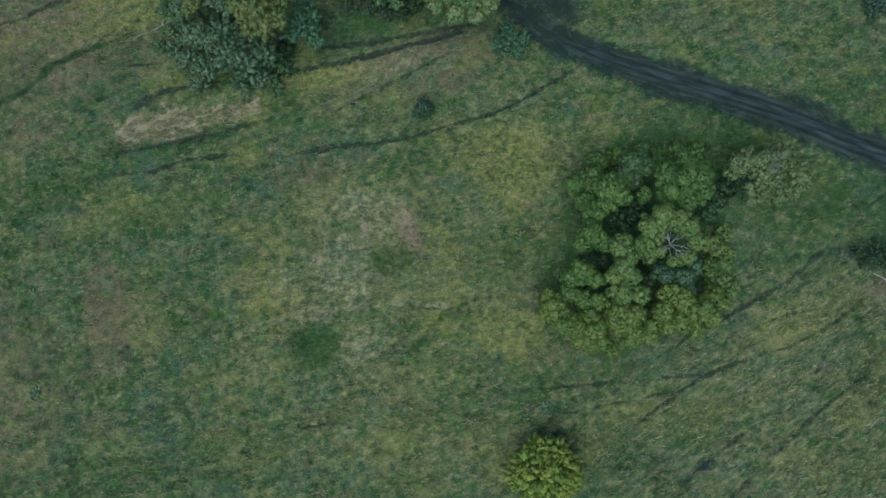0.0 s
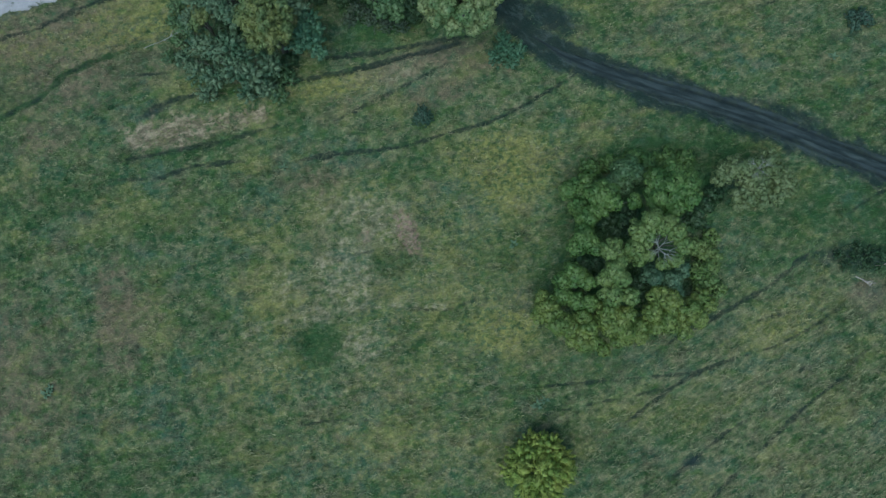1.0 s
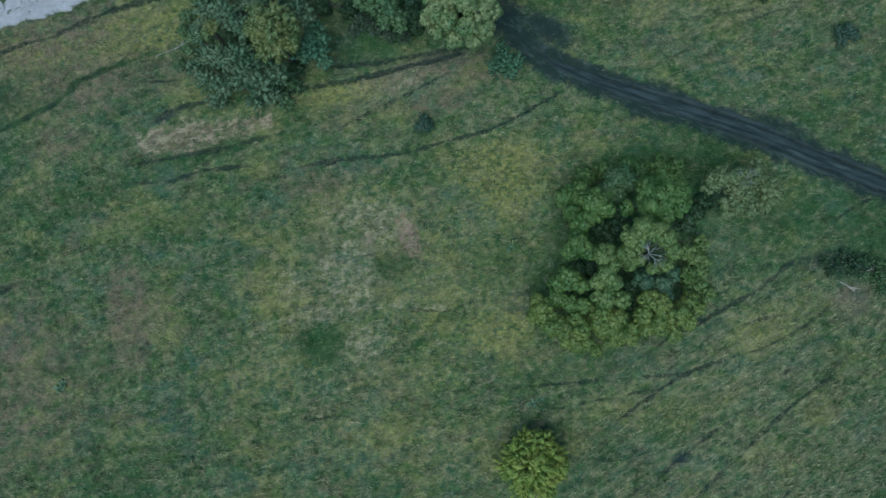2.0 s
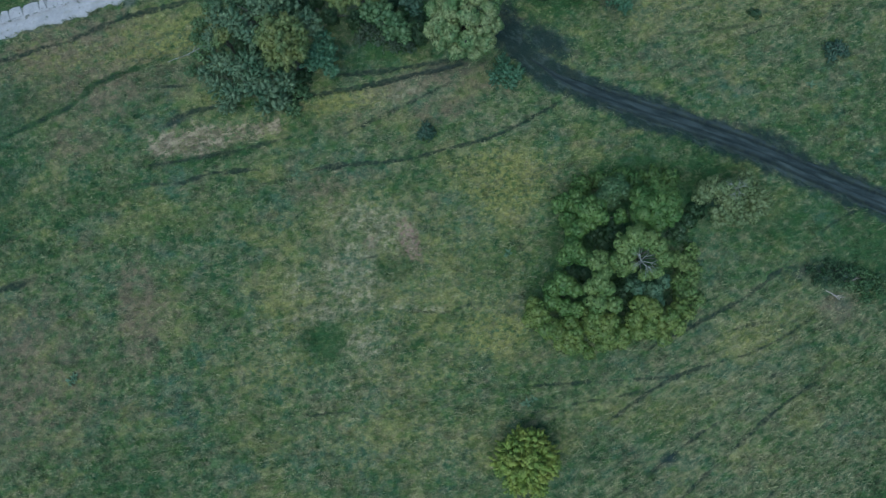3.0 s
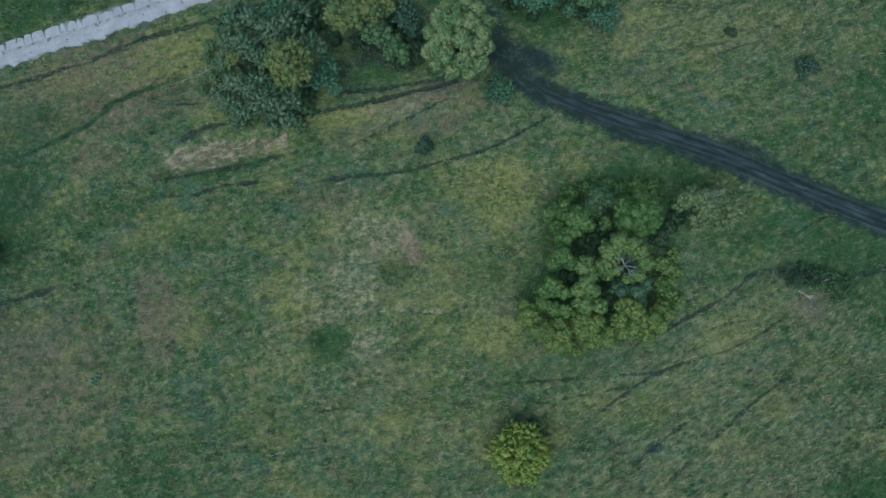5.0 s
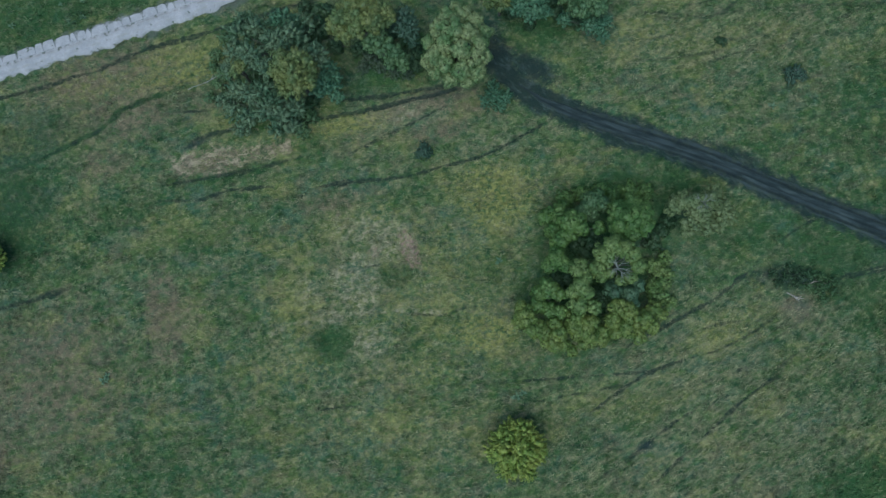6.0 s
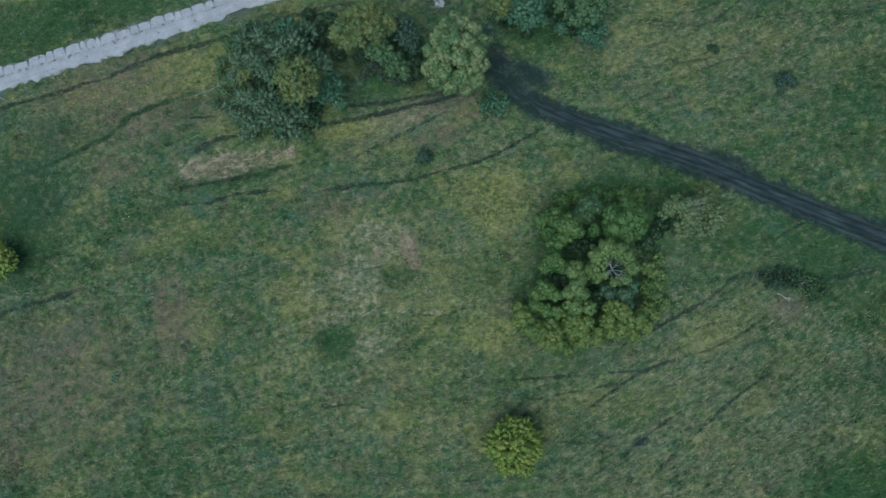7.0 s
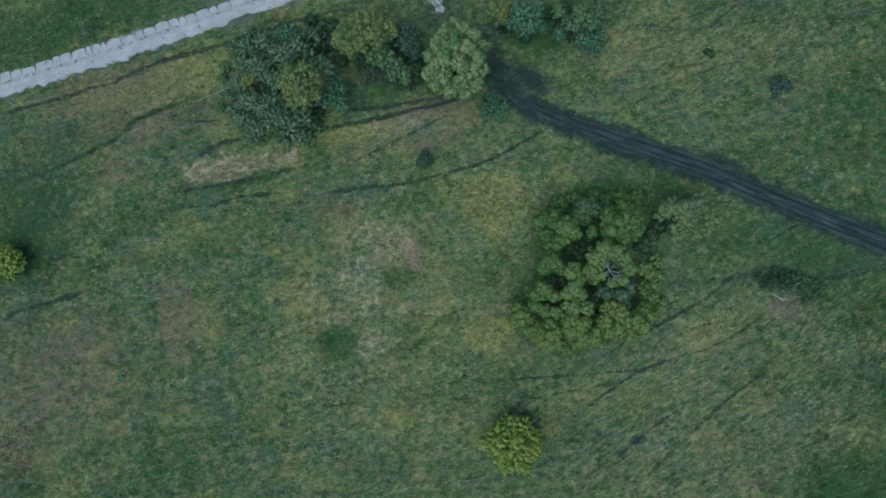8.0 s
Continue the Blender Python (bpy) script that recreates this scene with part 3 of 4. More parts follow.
def mesh_of(name, places, faces, material, kinds=None):
    """A mesh from arrays, with shares of the kinds of ground on its points."""
    mesh = bpy.data.meshes.new(name)
    n = faces.shape[1]
    mesh.vertices.add(len(places))
    mesh.vertices.foreach_set("co", np.ascontiguousarray(places, np.float32).ravel())
    mesh.loops.add(faces.size)
    mesh.loops.foreach_set("vertex_index", np.ascontiguousarray(faces, np.int32).ravel())
    mesh.polygons.add(len(faces))
    mesh.polygons.foreach_set("loop_start", np.arange(0, faces.size, n, dtype=np.int32))
    for kind, share in (kinds or {}).items():
        mesh.attributes.new(kind, "FLOAT", "POINT").data.foreach_set("value", np.ascontiguousarray(share, np.float32))
    mesh.materials.append(material)
    mesh.update(calc_edges=True)
    mesh.validate()
    return mesh


def build_road(name, label, line, half, material, rise, rut, seed, taper=14.0, broken=0.0, rough=0.5, jag=0.45, slabs=0.0):
    """A ragged strip that follows the ground, a little proud of it and sunk at its edges."""
    line = spline(line[::6], 0.25)
    way = np.gradient(line, axis=0)
    way /= np.linalg.norm(way, axis=1)[:, None]
    side = np.stack([-way[:, 1], way[:, 0]], 1)
    run = np.arange(len(line)) * 0.25
    left = half * (1 + rough * (value_noise(run, run * 0, 1.3, seed) - 0.5) + 0.28 * (value_noise(run, run * 0, 5, seed + 1) - 0.5))
    left += jag * (value_noise(run, run * 0, 0.55, seed + 5) - 0.5)
    right = half * (1 + rough * (value_noise(run, run * 0, 1.3, seed + 2) - 0.5) + 0.28 * (value_noise(run, run * 0, 5, seed + 3) - 0.5))
    right += jag * 1.3 * (value_noise(run, run * 0, 0.8, seed + 6) - 0.5)
    ease = smooth(-0.15 * taper, taper, run)
    left, right = left * ease, right * ease
    cols = np.linspace(-1, 1, 25)
    off = np.where(cols[None] > 0, cols[None] * left[:, None], cols[None] * right[:, None])
    x = line[:, :1] + off * side[:, :1]
    y = line[:, 1:] + off * side[:, 1:]
    ruts = np.maximum(np.exp(-((np.abs(off) - 0.78) / 0.2) ** 2), 0.7 * np.exp(-((off + 0.1) / 0.16) ** 2))
    z = height(x.ravel(), y.ravel()).reshape(x.shape) + rise * (1 - 2.0 * cols[None] ** 6) - rut * ruts + 0.02 * (value_noise(x, y, 0.8, seed + 4) - 0.5)
    w = len(cols)
    a = (np.arange(len(line) - 1)[:, None] * w + np.arange(w - 1)[None]).ravel()
    kinds = {"rut": ruts.ravel(), "across": off.ravel(), "run": np.broadcast_to(run[:, None], x.shape).ravel(), "ridge": np.exp(-((off - 0.15) / 0.12) ** 2).ravel(), "verge": np.broadcast_to(np.abs(cols[None]) ** 2, x.shape).ravel(), "slabs": np.full(x.size, slabs), "verge_soft": np.broadcast_to(np.abs(cols[None]) ** 8, x.shape).ravel(), "broken": np.broadcast_to(np.maximum(broken, np.clip(cols[None], 0, 1) ** 0.5), x.shape).ravel()}
    mesh = mesh_of(name, np.stack([x, y, z], -1).reshape(-1, 3), np.stack([a, a + 1, a + 1 + w, a + w], 1)[:, ::-1], material, kinds)
    mesh.shade_smooth()
    return tagged(new(name, mesh), label, "road", kind="structure")


build_ground()
build_road("mud_road", "dark wet mud road with wheel ruts and trampled verges", MUD_ROAD[18:], 1.5, mud_stuff, 0.1, 0.09, 60, rough=0.25, jag=0.12)
gravel_road = build_road("gravel_road", "pale grey gravel road with broken grassy edge", GRAVEL_ROAD, 1.82, gravel_stuff, 0.09, 0.03, 70, rough=0.22, slabs=1.0)
build_road("gravel_spill", "patch of grey crushed stone where the mud road begins", spline([(-2.4, 39.9), (-3.6, 41.9), (-6, 46), (-9, 52), (-12, 60)]), 1.1, gravel_stuff, 0.1, 0.02, 77, 0.7, 0.75, 0.8)


def build_slabs():
    """The broken edge of the pale road: worn slabs with rounded outer corners and open joints."""
    rng = np.random.RandomState(31)
    line = spline(GRAVEL_ROAD, 0.25)
    way = np.gradient(line, axis=0)
    way /= np.linalg.norm(way, axis=1)[:, None]
    run = np.concatenate([[0], np.cumsum(np.linalg.norm(np.diff(line, axis=0), axis=1))])
    at, stop = 10.0, 74.0
    while at < stop:
        wide = rng.uniform(0.7, 2.6)
        gap, inner = rng.uniform(0.005, 0.035), 0.4 + rng.uniform(-0.02, 0.03)
        outer = 1.35 + 0.5 * float(value_noise(np.array([at]), np.array([0.0]), 4.0, 44)[0]) + rng.uniform(-0.12, 0.1)
        a, b, mid = at + gap, at + wide - gap, 0.5 * (inner + outer)
        outline = [(a, inner), (b, inner + rng.uniform(-0.05, 0.05)), (b - rng.uniform(0, 0.08), mid), (b - 0.05 - rng.uniform(0, 0.22), outer * rng.uniform(0.88, 1.0)),
                   (0.5 * (a + b) + rng.uniform(-0.2, 0.2), outer), (a + 0.05 + rng.uniform(0, 0.22), outer * rng.uniform(0.88, 1.0)), (a + rng.uniform(0, 0.1), mid)]
        at += wide
        if rng.rand() < 0.1:
            continue
        slip = rng.uniform(-0.06, 0.06)
        ring = []
        for along, across in outline:
            along = along + slip * across
            px, py = np.interp(along, run, line[:, 0]), np.interp(along, run, line[:, 1])
            wx, wy = np.interp(along, run, way[:, 0]), np.interp(along, run, way[:, 1])
            ring.append((px - wy * across, py + wx * across))
        ring = np.array(ring)
        z = height(ring[:, 0], ring[:, 1])
        top, n = z + 0.13 + rng.uniform(-0.02, 0.02), len(ring)
        middle = ring.mean(0)
        bm = bmesh.new()
        upper = [bm.verts.new((*(middle + (q - middle) * 0.96), h)) for q, h in zip(ring, top)]
        rim = [bm.verts.new((*q, h - 0.04)) for q, h in zip(ring, top)]
        foot = [bm.verts.new((*q, h - 0.1)) for q, h in zip(ring, z)]
        bm.faces.new(upper)
        for k in range(n):
            for low, high in ((rim, upper), (foot, rim)):
                bm.faces.new((low[k], low[(k + 1) % n], high[(k + 1) % n], high[k]))
        bmesh.ops.recalc_face_normals(bm, faces=bm.faces)
        mesh = bpy.data.meshes.new("slab")
        bm.to_mesh(mesh)
        bm.free()
        mesh.materials.append(gravel_stuff)
        ob = new("slab", mesh)
        ob.parent = gravel_road


build_slabs()


# ---- trees and bushes ----
def part(name, mesh, parent, label=""):
    ob = new(name, mesh)
    ob.parent = parent
    return tagged(ob, label) if label else ob


def tube(points, radii, sides=6):
    """Places and faces of a bent tapered tube."""
    p = np.array(points, float)
    way = np.gradient(p, axis=0)
    way /= np.linalg.norm(way, axis=1)[:, None] + 1e-9
    u = np.cross(way, (0.31, 0.9, 0.2))
    u /= np.linalg.norm(u, axis=1)[:, None] + 1e-9
    v = np.cross(way, u)
    turn = np.arange(sides) * 2 * math.pi / sides
    r = np.array(radii, float)[:, None, None]
    ring = p[:, None] + r * (np.cos(turn)[None, :, None] * u[:, None] + np.sin(turn)[None, :, None] * v[:, None])
    k, s = np.meshgrid(np.arange(len(p) - 1), np.arange(sides), indexing="ij")
    a, b = (k * sides + s).ravel(), (k * sides + (s + 1) % sides).ravel()
    return ring.reshape(-1, 3), np.stack([a, b, b + sides, a + sides], 1)


def limb_mesh(name, start, end, r0, r1, rng, material, sides=6, sag=0.12):
    start, end = np.array(start, float), np.array(end, float)
    w = np.linspace(0, 1, 6)[:, None]
    long = np.linalg.norm(end - start)
    p = start + (end - start) * w + rng.normal(0, 0.05 * long, (6, 3)) * (w * (1 - w) * 2) + np.array([0, 0, sag * long]) * (w * (1 - w))
    return mesh_of(name, *tube(p, r0 + (r1 - r0) * w[:, 0], sides), material)


def ball(rng, n):
    d = rng.normal(size=(n, 3))
    return d / np.linalg.norm(d, axis=1)[:, None]


def leaves(lobes, leaf, density, rng, material, spray):
    """A crown: rounded puffs set unevenly over the lobes, each a shell of many small leaves; spray draws the puffs out into shoots."""
    all_at, all_out, all_way = [], [], []
    for lx, ly, lz, lr in lobes:
        mean = min(0.62, 0.27 * lr + 0.12) * (1 - 0.32 * spray)
        taken, sizes = np.zeros((0, 3)), []
        for e in ball(rng, 240 + int(160 * spray)):
            size = mean * rng.uniform(0.6, 1.45)
            if e[2] > -0.35 and (len(taken) == 0 or (np.sqrt(((taken - e) ** 2).sum(1)) * 0.8 * lr > 0.62 * (np.array(sizes) + size)).all()):
                taken = np.vstack([taken, e])
                sizes.append(size)
        clumps = [(e, lr * rng.uniform(0.5, 0.94) * (1 + 0.22 * spray * rng.uniform(-1, 1)), size, 1.0) for e, size in zip(taken, sizes)]
        clumps.append((np.array([0, 0, 0.01]), 0.0, lr * 0.6, 0.35))
        for e, reach, size, share in clumps:
            middle = np.array([lx, ly, lz]) + e * reach * (1, 1, 1.2)
            n = int(share * density * 30 * (size / leaf) ** 2) + 12
            d = ball(rng, n)
            d = d[d @ (0.6 * e + np.array([0, 0, 0.6])) > -0.3]
            n = len(d)
            at = d * size * (1.06 - 0.34 * rng.rand(n, 1) ** 2) * (1, 1, 0.92)
            shoot = e * (1, 1, 0.5) + np.array([0, 0, 0.55]) + 0.35 * ball(rng, 1)[0]
            shoot = shoot / np.linalg.norm(shoot)
            if spray:
                far = (at @ shoot)[:, None] * shoot
                at = (at - far) * (1 - 0.5 * spray) + far * (1 + 1.5 * spray)
            keep = middle[2] + at[:, 2] > 0.05
            all_at.append((middle + at)[keep]), all_out.append((d + 0.3 * e)[keep])
            all_way.append(np.broadcast_to(shoot, at.shape)[keep])
    at, out, way = np.concatenate(all_at), np.concatenate(all_out), np.concatenate(all_way)
    n = len(at)
    up = out + 0.3 * ball(rng, n) + (0, 0, 0.1)
    up /= np.linalg.norm(up, axis=1)[:, None]
    u = ball(rng, n) * (1 - 0.6 * spray) + way * 1.2 * spray
    u = u - (u * up).sum(1)[:, None] * up
    u /= np.linalg.norm(u, axis=1)[:, None] + 1e-9
    v = np.cross(up, u)
    size = leaf * rng.uniform(0.65, 1.25, (n, 1))
    long, wide = 0.55 * (1 + 0.45 * spray), 0.34 * (1 - 0.3 * spray)
    corners = np.stack([at - u * size * long, at - v * size * wide + up * size * 0.06, at + u * size * long, at + v * size * wide + up * size * 0.06], 1)
    return mesh_of("crown", corners.reshape(-1, 3), np.arange(4 * n).reshape(-1, 4), material)


def tree(name, label, category, material, x, y, leaf, density, lobes, spray=0.0):
    """A tree or bush: a trunk or stems, a limb to each lobe of the crown, and the leaves."""
    rng = np.random.RandomState(int(abs(x * 131 + y * 977)) % 99991)
    root = new(name)
    root.location = (x, y, float(height([x], [y])[0]) - 0.03)
    tagged(root, label, category)
    top = max(z for _, _, z, _ in lobes)
    thick = (0.045 * top + 0.02) * (0.5 if material == leaf_grey else 1.0)
    if category == "tree":
        fork = 0.35 * top
        part("trunk", limb_mesh("trunk", (0, 0, -0.1), (0.1, 0.1, 0.8 * top), thick, thick * 0.4, rng, bark, 8, 0), root)
        start = lambda: (0.05, 0.05, rng.uniform(fork, fork * 1.5))
        kind = "limb"
    else:
        start = lambda: (rng.uniform(-0.2, 0.2), rng.uniform(-0.2, 0.2), -0.05)
        kind = "stem"
    for lx, ly, lz, lr in lobes:
        part(kind, limb_mesh(kind, start(), (lx, ly, lz + lr * 0.4), thick * 0.5, 0.015, rng, bark), root)
    part("crown", leaves(lobes, leaf, density, rng, material, spray), root)
    return root


def dead_branches(root, middle, reach, count, seed):
    """Bare bleached boughs that fork twice."""
    rng = np.random.RandomState(seed)
    mx, my, mz = middle
    for k in range(count):
        a, far = k * 2 * math.pi / count + rng.uniform(-0.55, 0.55), reach * rng.uniform(0.5, 1.1)
        tip = np.array([mx + far * math.cos(a), my + far * math.sin(a), mz + rng.uniform(-0.3, 0.5)])
        p0, f0 = tube([(mx, my, mz - 0.6), (mx + 0.4 * (tip[0] - mx) + rng.uniform(-0.14, 0.14), my + 0.4 * (tip[1] - my) + rng.uniform(-0.14, 0.14), mz + 0.1), tip], [0.034 * reach, 0.022 * reach, 0.008 * reach], 5)
        places, faces, base = [p0], [f0], len(p0)
        for s in (-1, 1):
            b = a + s * rng.uniform(0.4, 0.8)
            from_ = np.array([mx, my, mz]) + 0.5 * (tip - (mx, my, mz))
            to = from_ + 0.55 * reach * np.array([math.cos(b), math.sin(b), 0.2])
            p, f = tube([from_, 0.5 * (from_ + to) + (0, 0, 0.05), to], [0.018 * reach, 0.012 * reach, 0.006 * reach], 4)
            places.append(p), faces.append(f + base)
            base += len(p)
        part("dead_branch", mesh_of("dead_branch", np.concatenate(places), np.concatenate(faces), dead_wood), root, "bare silver-grey branch")


tree("willow_tree", "dense green willow with a domed, finely lumpy crown in the grove", "tree", leaf_green, 19.7, 9.5, 0.2, 1.1,
     [(-0.3, -0.1, 5.7, 1.99), (-1.4, 0.7, 5.3, 1.34), (-1.5, -0.8, 5.5, 1.21), (1.1, 0.7, 5.5, 1.34), (1.6, -0.8, 5.4, 1.28), (0.3, 1.8, 5.0, 1.29), (0.1, -1.6, 5.3, 1.15)])
tree("willow_tree", "green willow with a split lumpy crown in the grove", "tree", leaf_green, 12.5, 8.8, 0.2, 1.0,
     [(0.2, 0.5, 5.2, 1.48), (1.4, -0.2, 5.2, 1.01), (-0.9, 1.7, 3.3, 1.39), (-2.2, 1.4, 2.3, 1.13), (-0.9, -1.6, 4.5, 1.16), (0.2, -1.0, 4.9, 0.95), (3.7, -0.3, 4.9, 0.75), (-1.4, -0.4, 3.2, 1.05)])
tree("willow_tree", "low dark green willow on the shaded side of the grove", "tree", leaf_mid, 15.8, 11.3, 0.2, 0.9,
     [(-0.0, 0.7, 2.7, 1.53), (-1.1, -0.4, 3.1, 0.98), (1.3, 0.4, 2.9, 0.98), (-0.1, -0.7, 2.9, 0.91)])
snag = tree("willow_tree", "half-dead willow with bare silver branches in its crown", "tree", leaf_olive, 17.7, 4.2, 0.2, 1.05,
     [(-0.5, 2.0, 6.8, 1.25), (-1.6, 1.3, 6.3, 1.13), (0.9, 1.7, 6.8, 1.06), (1.9, 1.0, 6.7, 0.93), (2.4, -0.3, 6.4, 0.87), (1.7, -1.6, 6.1, 0.80), (0.5, -2.0, 6.1, 0.60), (-2.1, -0.4, 5.9, 1.00), (-0.9, 0.5, 6.3, 0.93), (-1.5, -1.3, 5.4, 0.81), (-0.6, -1.0, 5.8, 0.61)])
dead_branches(snag, (0.1, -0.5, 7.0), 1.7, 8, 5)
tree("willow_tree", "small green willow with a rounded top in the grove", "tree", leaf_green, 11.2, 4.8, 0.2, 1.0,
     [(0.0, 0.1, 5.0, 1.29), (-0.9, -0.5, 4.6, 0.89), (1.0, -0.8, 5.0, 0.82), (-0.2, 1.2, 4.5, 0.76)])
tree("willow_tree", "narrow olive-green willow in the middle of the grove", "tree", leaf_olive, 13.8, 1.2, 0.2, 1.05,
     [(-0.6, 2.4, 6.2, 1.07), (-0.3, 0.5, 6.3, 1.20), (0.6, -0.3, 6.0, 0.87), (-1.0, -0.4, 5.6, 0.81), (-0.4, -1.8, 5.6, 1.08), (1.4, -1.9, 5.3, 0.95), (0.3, 1.4, 6.3, 0.73)])
tree("willow_tree", "shaded blue-green willow low inside the grove", "tree", leaf_teal_grove, 19.6, 0.6, 0.2, 0.95,
     [(-1.7, 0.6, 3.8, 1.11), (0.1, 0.1, 3.5, 1.11), (-0.6, -0.8, 3.4, 0.84), (1.4, 1.1, 3.2, 0.84), (0.8, -1.1, 3.3, 0.70)])
tree("willow_tree", "green willow with a shaggy crown at the edge of the grove", "tree", leaf_green, 10.3, -0.0, 0.2, 1.0,
     [(-0.1, 1.5, 4.2, 1.23), (-1.1, 1.0, 3.9, 0.97), (1.1, 0.7, 4.1, 0.90), (-1.3, -0.5, 3.1, 1.12), (0.1, -1.3, 3.1, 0.98), (1.4, -1.4, 3.6, 0.83)])
tree("willow_tree", "spreading yellow-green willow at the edge of the grove", "tree", leaf_yellowish, 9.7, -3.5, 0.2, 1.0,
     [(-2.3, 1.8, 3.6, 1.31), (-3.1, 1.0, 3.1, 0.91), (-1.4, 0.4, 3.5, 1.18), (-0.2, -0.3, 3.4, 1.04), (1.0, -1.5, 2.9, 1.19), (2.3, -1.9, 2.7, 0.91), (1.8, -0.3, 3.3, 1.11), (1.2, 0.8, 3.3, 0.91), (-2.7, 2.7, 3.7, 0.76), (3.4, -2.6, 2.5, 0.71)])
tree("willow_tree", "yellow-green willow with a broad lumpy crown", "tree", leaf_yellowish, 15.0, -3.7, 0.2, 1.0,
     [(-1.2, 0.4, 3.4, 1.52), (0.1, -0.5, 3.3, 1.18), (-1.6, 1.6, 4.0, 1.10), (1.4, -1.0, 2.9, 0.91), (0.1, 1.1, 3.9, 0.97), (1.8, -0.1, 3.1, 0.91), (-0.4, -1.4, 2.8, 0.84)])
tree("willow_tree", "low yellow-green willow over trodden grass", "tree", leaf_yellowish, 20.5, -2.5, 0.2, 1.0,
     [(-2.2, 1.5, 4.2, 1.23), (-2.8, 0.1, 3.9, 0.97), (-0.7, 0.8, 4.0, 1.24), (-1.2, -0.9, 3.5, 1.18), (0.5, -1.7, 2.9, 0.98), (0.9, 0.1, 3.5, 1.18), (2.2, 1.4, 3.0, 1.05), (-2.2, -1.4, 3.2, 0.84), (2.2, -0.7, 2.6, 0.85), (3.3, 0.7, 2.3, 0.78)])
tree("willow_bush", "low olive willow bush beside the grove", "bush", leaf_olive, 24.4, 2.5, 0.22, 0.75,
     [(-0.6, -2.0, 1.5, 1.14), (0.2, -0.6, 1.2, 1.08), (0.0, 1.0, 0.8, 1.01), (0.9, -2.8, 1.0, 0.87), (-1.2, -0.7, 1.4, 0.86), (0.7, 2.6, 0.7, 0.87), (-1.2, 1.8, 0.8, 0.87), (1.1, 0.6, 0.7, 0.73)], 0.3)
tree("willow_bush", "low green bushes on the shaded side of the grove", "bush", leaf_green, 18.0, 13.4, 0.22, 0.8,
     [(0.9, -0.3, 0.6, 1.30), (2.9, 0.3, 0.5, 1.30), (-0.6, 0.3, 0.4, 1.16), (-5.0, -0.5, 0.4, 1.16), (4.9, 0.1, 0.4, 1.09), (-3.0, 0.1, 0.4, 1.02)], 0.2)
# low dark lobes added where gaps in the grove lie in shade
tree("willow_bush", "dark green undergrowth, also filling shaded gaps beneath the grove", "bush", leaf_dark, 18.4, 5.4, 0.22, 0.85,
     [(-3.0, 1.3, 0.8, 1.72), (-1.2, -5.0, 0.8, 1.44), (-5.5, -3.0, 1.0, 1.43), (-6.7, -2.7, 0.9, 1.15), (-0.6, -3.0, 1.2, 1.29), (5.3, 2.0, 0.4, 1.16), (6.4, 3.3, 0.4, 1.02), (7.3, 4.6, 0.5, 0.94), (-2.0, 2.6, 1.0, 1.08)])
dry = tree("dying_tree", "thin greyish tree with bare dry twigs", "tree", leaf_grey, 28.8, 10.5, 0.2, 0.85,
     [(-3.3, 0.7, 3.6, 1.04), (-2.2, 1.3, 4.0, 1.10), (-1.1, 0.7, 4.3, 1.37), (0.7, 1.2, 4.0, 1.24), (2.2, 0.6, 3.5, 1.18), (-1.3, -1.3, 3.6, 1.24), (0.4, -1.8, 3.3, 1.11), (2.1, -1.1, 3.1, 1.12), (3.4, -0.3, 3.0, 0.84), (-0.4, -0.3, 4.1, 1.17), (-1.7, -2.2, 3.1, 0.77), (1.3, 2.4, 3.5, 0.90)], 0.35)
dead_branches(dry, (-0.4, 1.0, 5.4), 1.4, 5, 6)
tree("willow_tree", "dark grey-green willow thicket beside a trail", "tree", leaf_willow, -23.9, 31.9, 0.22, 0.8,
     [(-4.3, 1.9, 3.7, 1.56), (-2.0, 2.6, 3.9, 1.55), (-2.4, -1.4, 5.3, 1.38), (-4.8, -0.5, 4.0, 1.25), (0.4, 0.5, 4.9, 1.38), (2.4, 1.6, 4.5, 1.39), (3.7, 3.4, 3.4, 1.26), (1.7, -0.1, 5.0, 1.00), (-0.1, -3.3, 5.9, 1.14), (-1.6, -2.3, 5.5, 0.92), (-5.5, -2.6, 3.6, 1.10), (4.1, 0.2, 4.4, 1.01), (5.9, -1.6, 5.5, 1.15), (6.7, -2.4, 5.3, 0.77), (-4.1, 3.9, 3.2, 1.03)], 0.9)
tree("willow_tree", "spreading grey-green willow with drooping edges", "tree", leaf_willow, -25.8, 24.4, 0.22, 0.8,
     [(1.0, 1.8, 4.2, 1.47), (-1.0, 1.5, 3.7, 1.17), (-3.1, 2.6, 2.9, 1.19), (0.9, -0.4, 3.2, 1.49), (-1.4, -0.8, 2.2, 1.28), (2.8, -1.0, 2.9, 1.34), (4.8, 0.1, 2.9, 1.19), (-3.7, 0.0, 1.7, 1.21), (3.8, -1.7, 1.3, 1.13), (1.7, -2.2, 1.1, 0.97), (-2.9, -2.1, 0.9, 0.98), (2.3, 0.7, 4.0, 1.02), (-5.2, 1.5, 1.6, 0.89)], 0.9)
tree("poplar_sapling", "blue-green young poplar above dark willows", "tree", leaf_teal, -22.5, 35.3, 0.2, 0.9,
     [(0.1, 0.2, 4.6, 1.08), (-1.1, -0.1, 4.5, 0.78), (1.0, -0.1, 4.3, 0.78)], 0.8)
tree("alder_sapling", "small brownish-olive tree among dark willows", "tree", leaf_rust, -27.9, 28.9, 0.2, 0.85,
     [(-0.0, -0.0, 4.8, 0.85), (0.6, 0.4, 5.1, 0.54), (-0.6, -0.4, 4.7, 0.55)], 0.5)
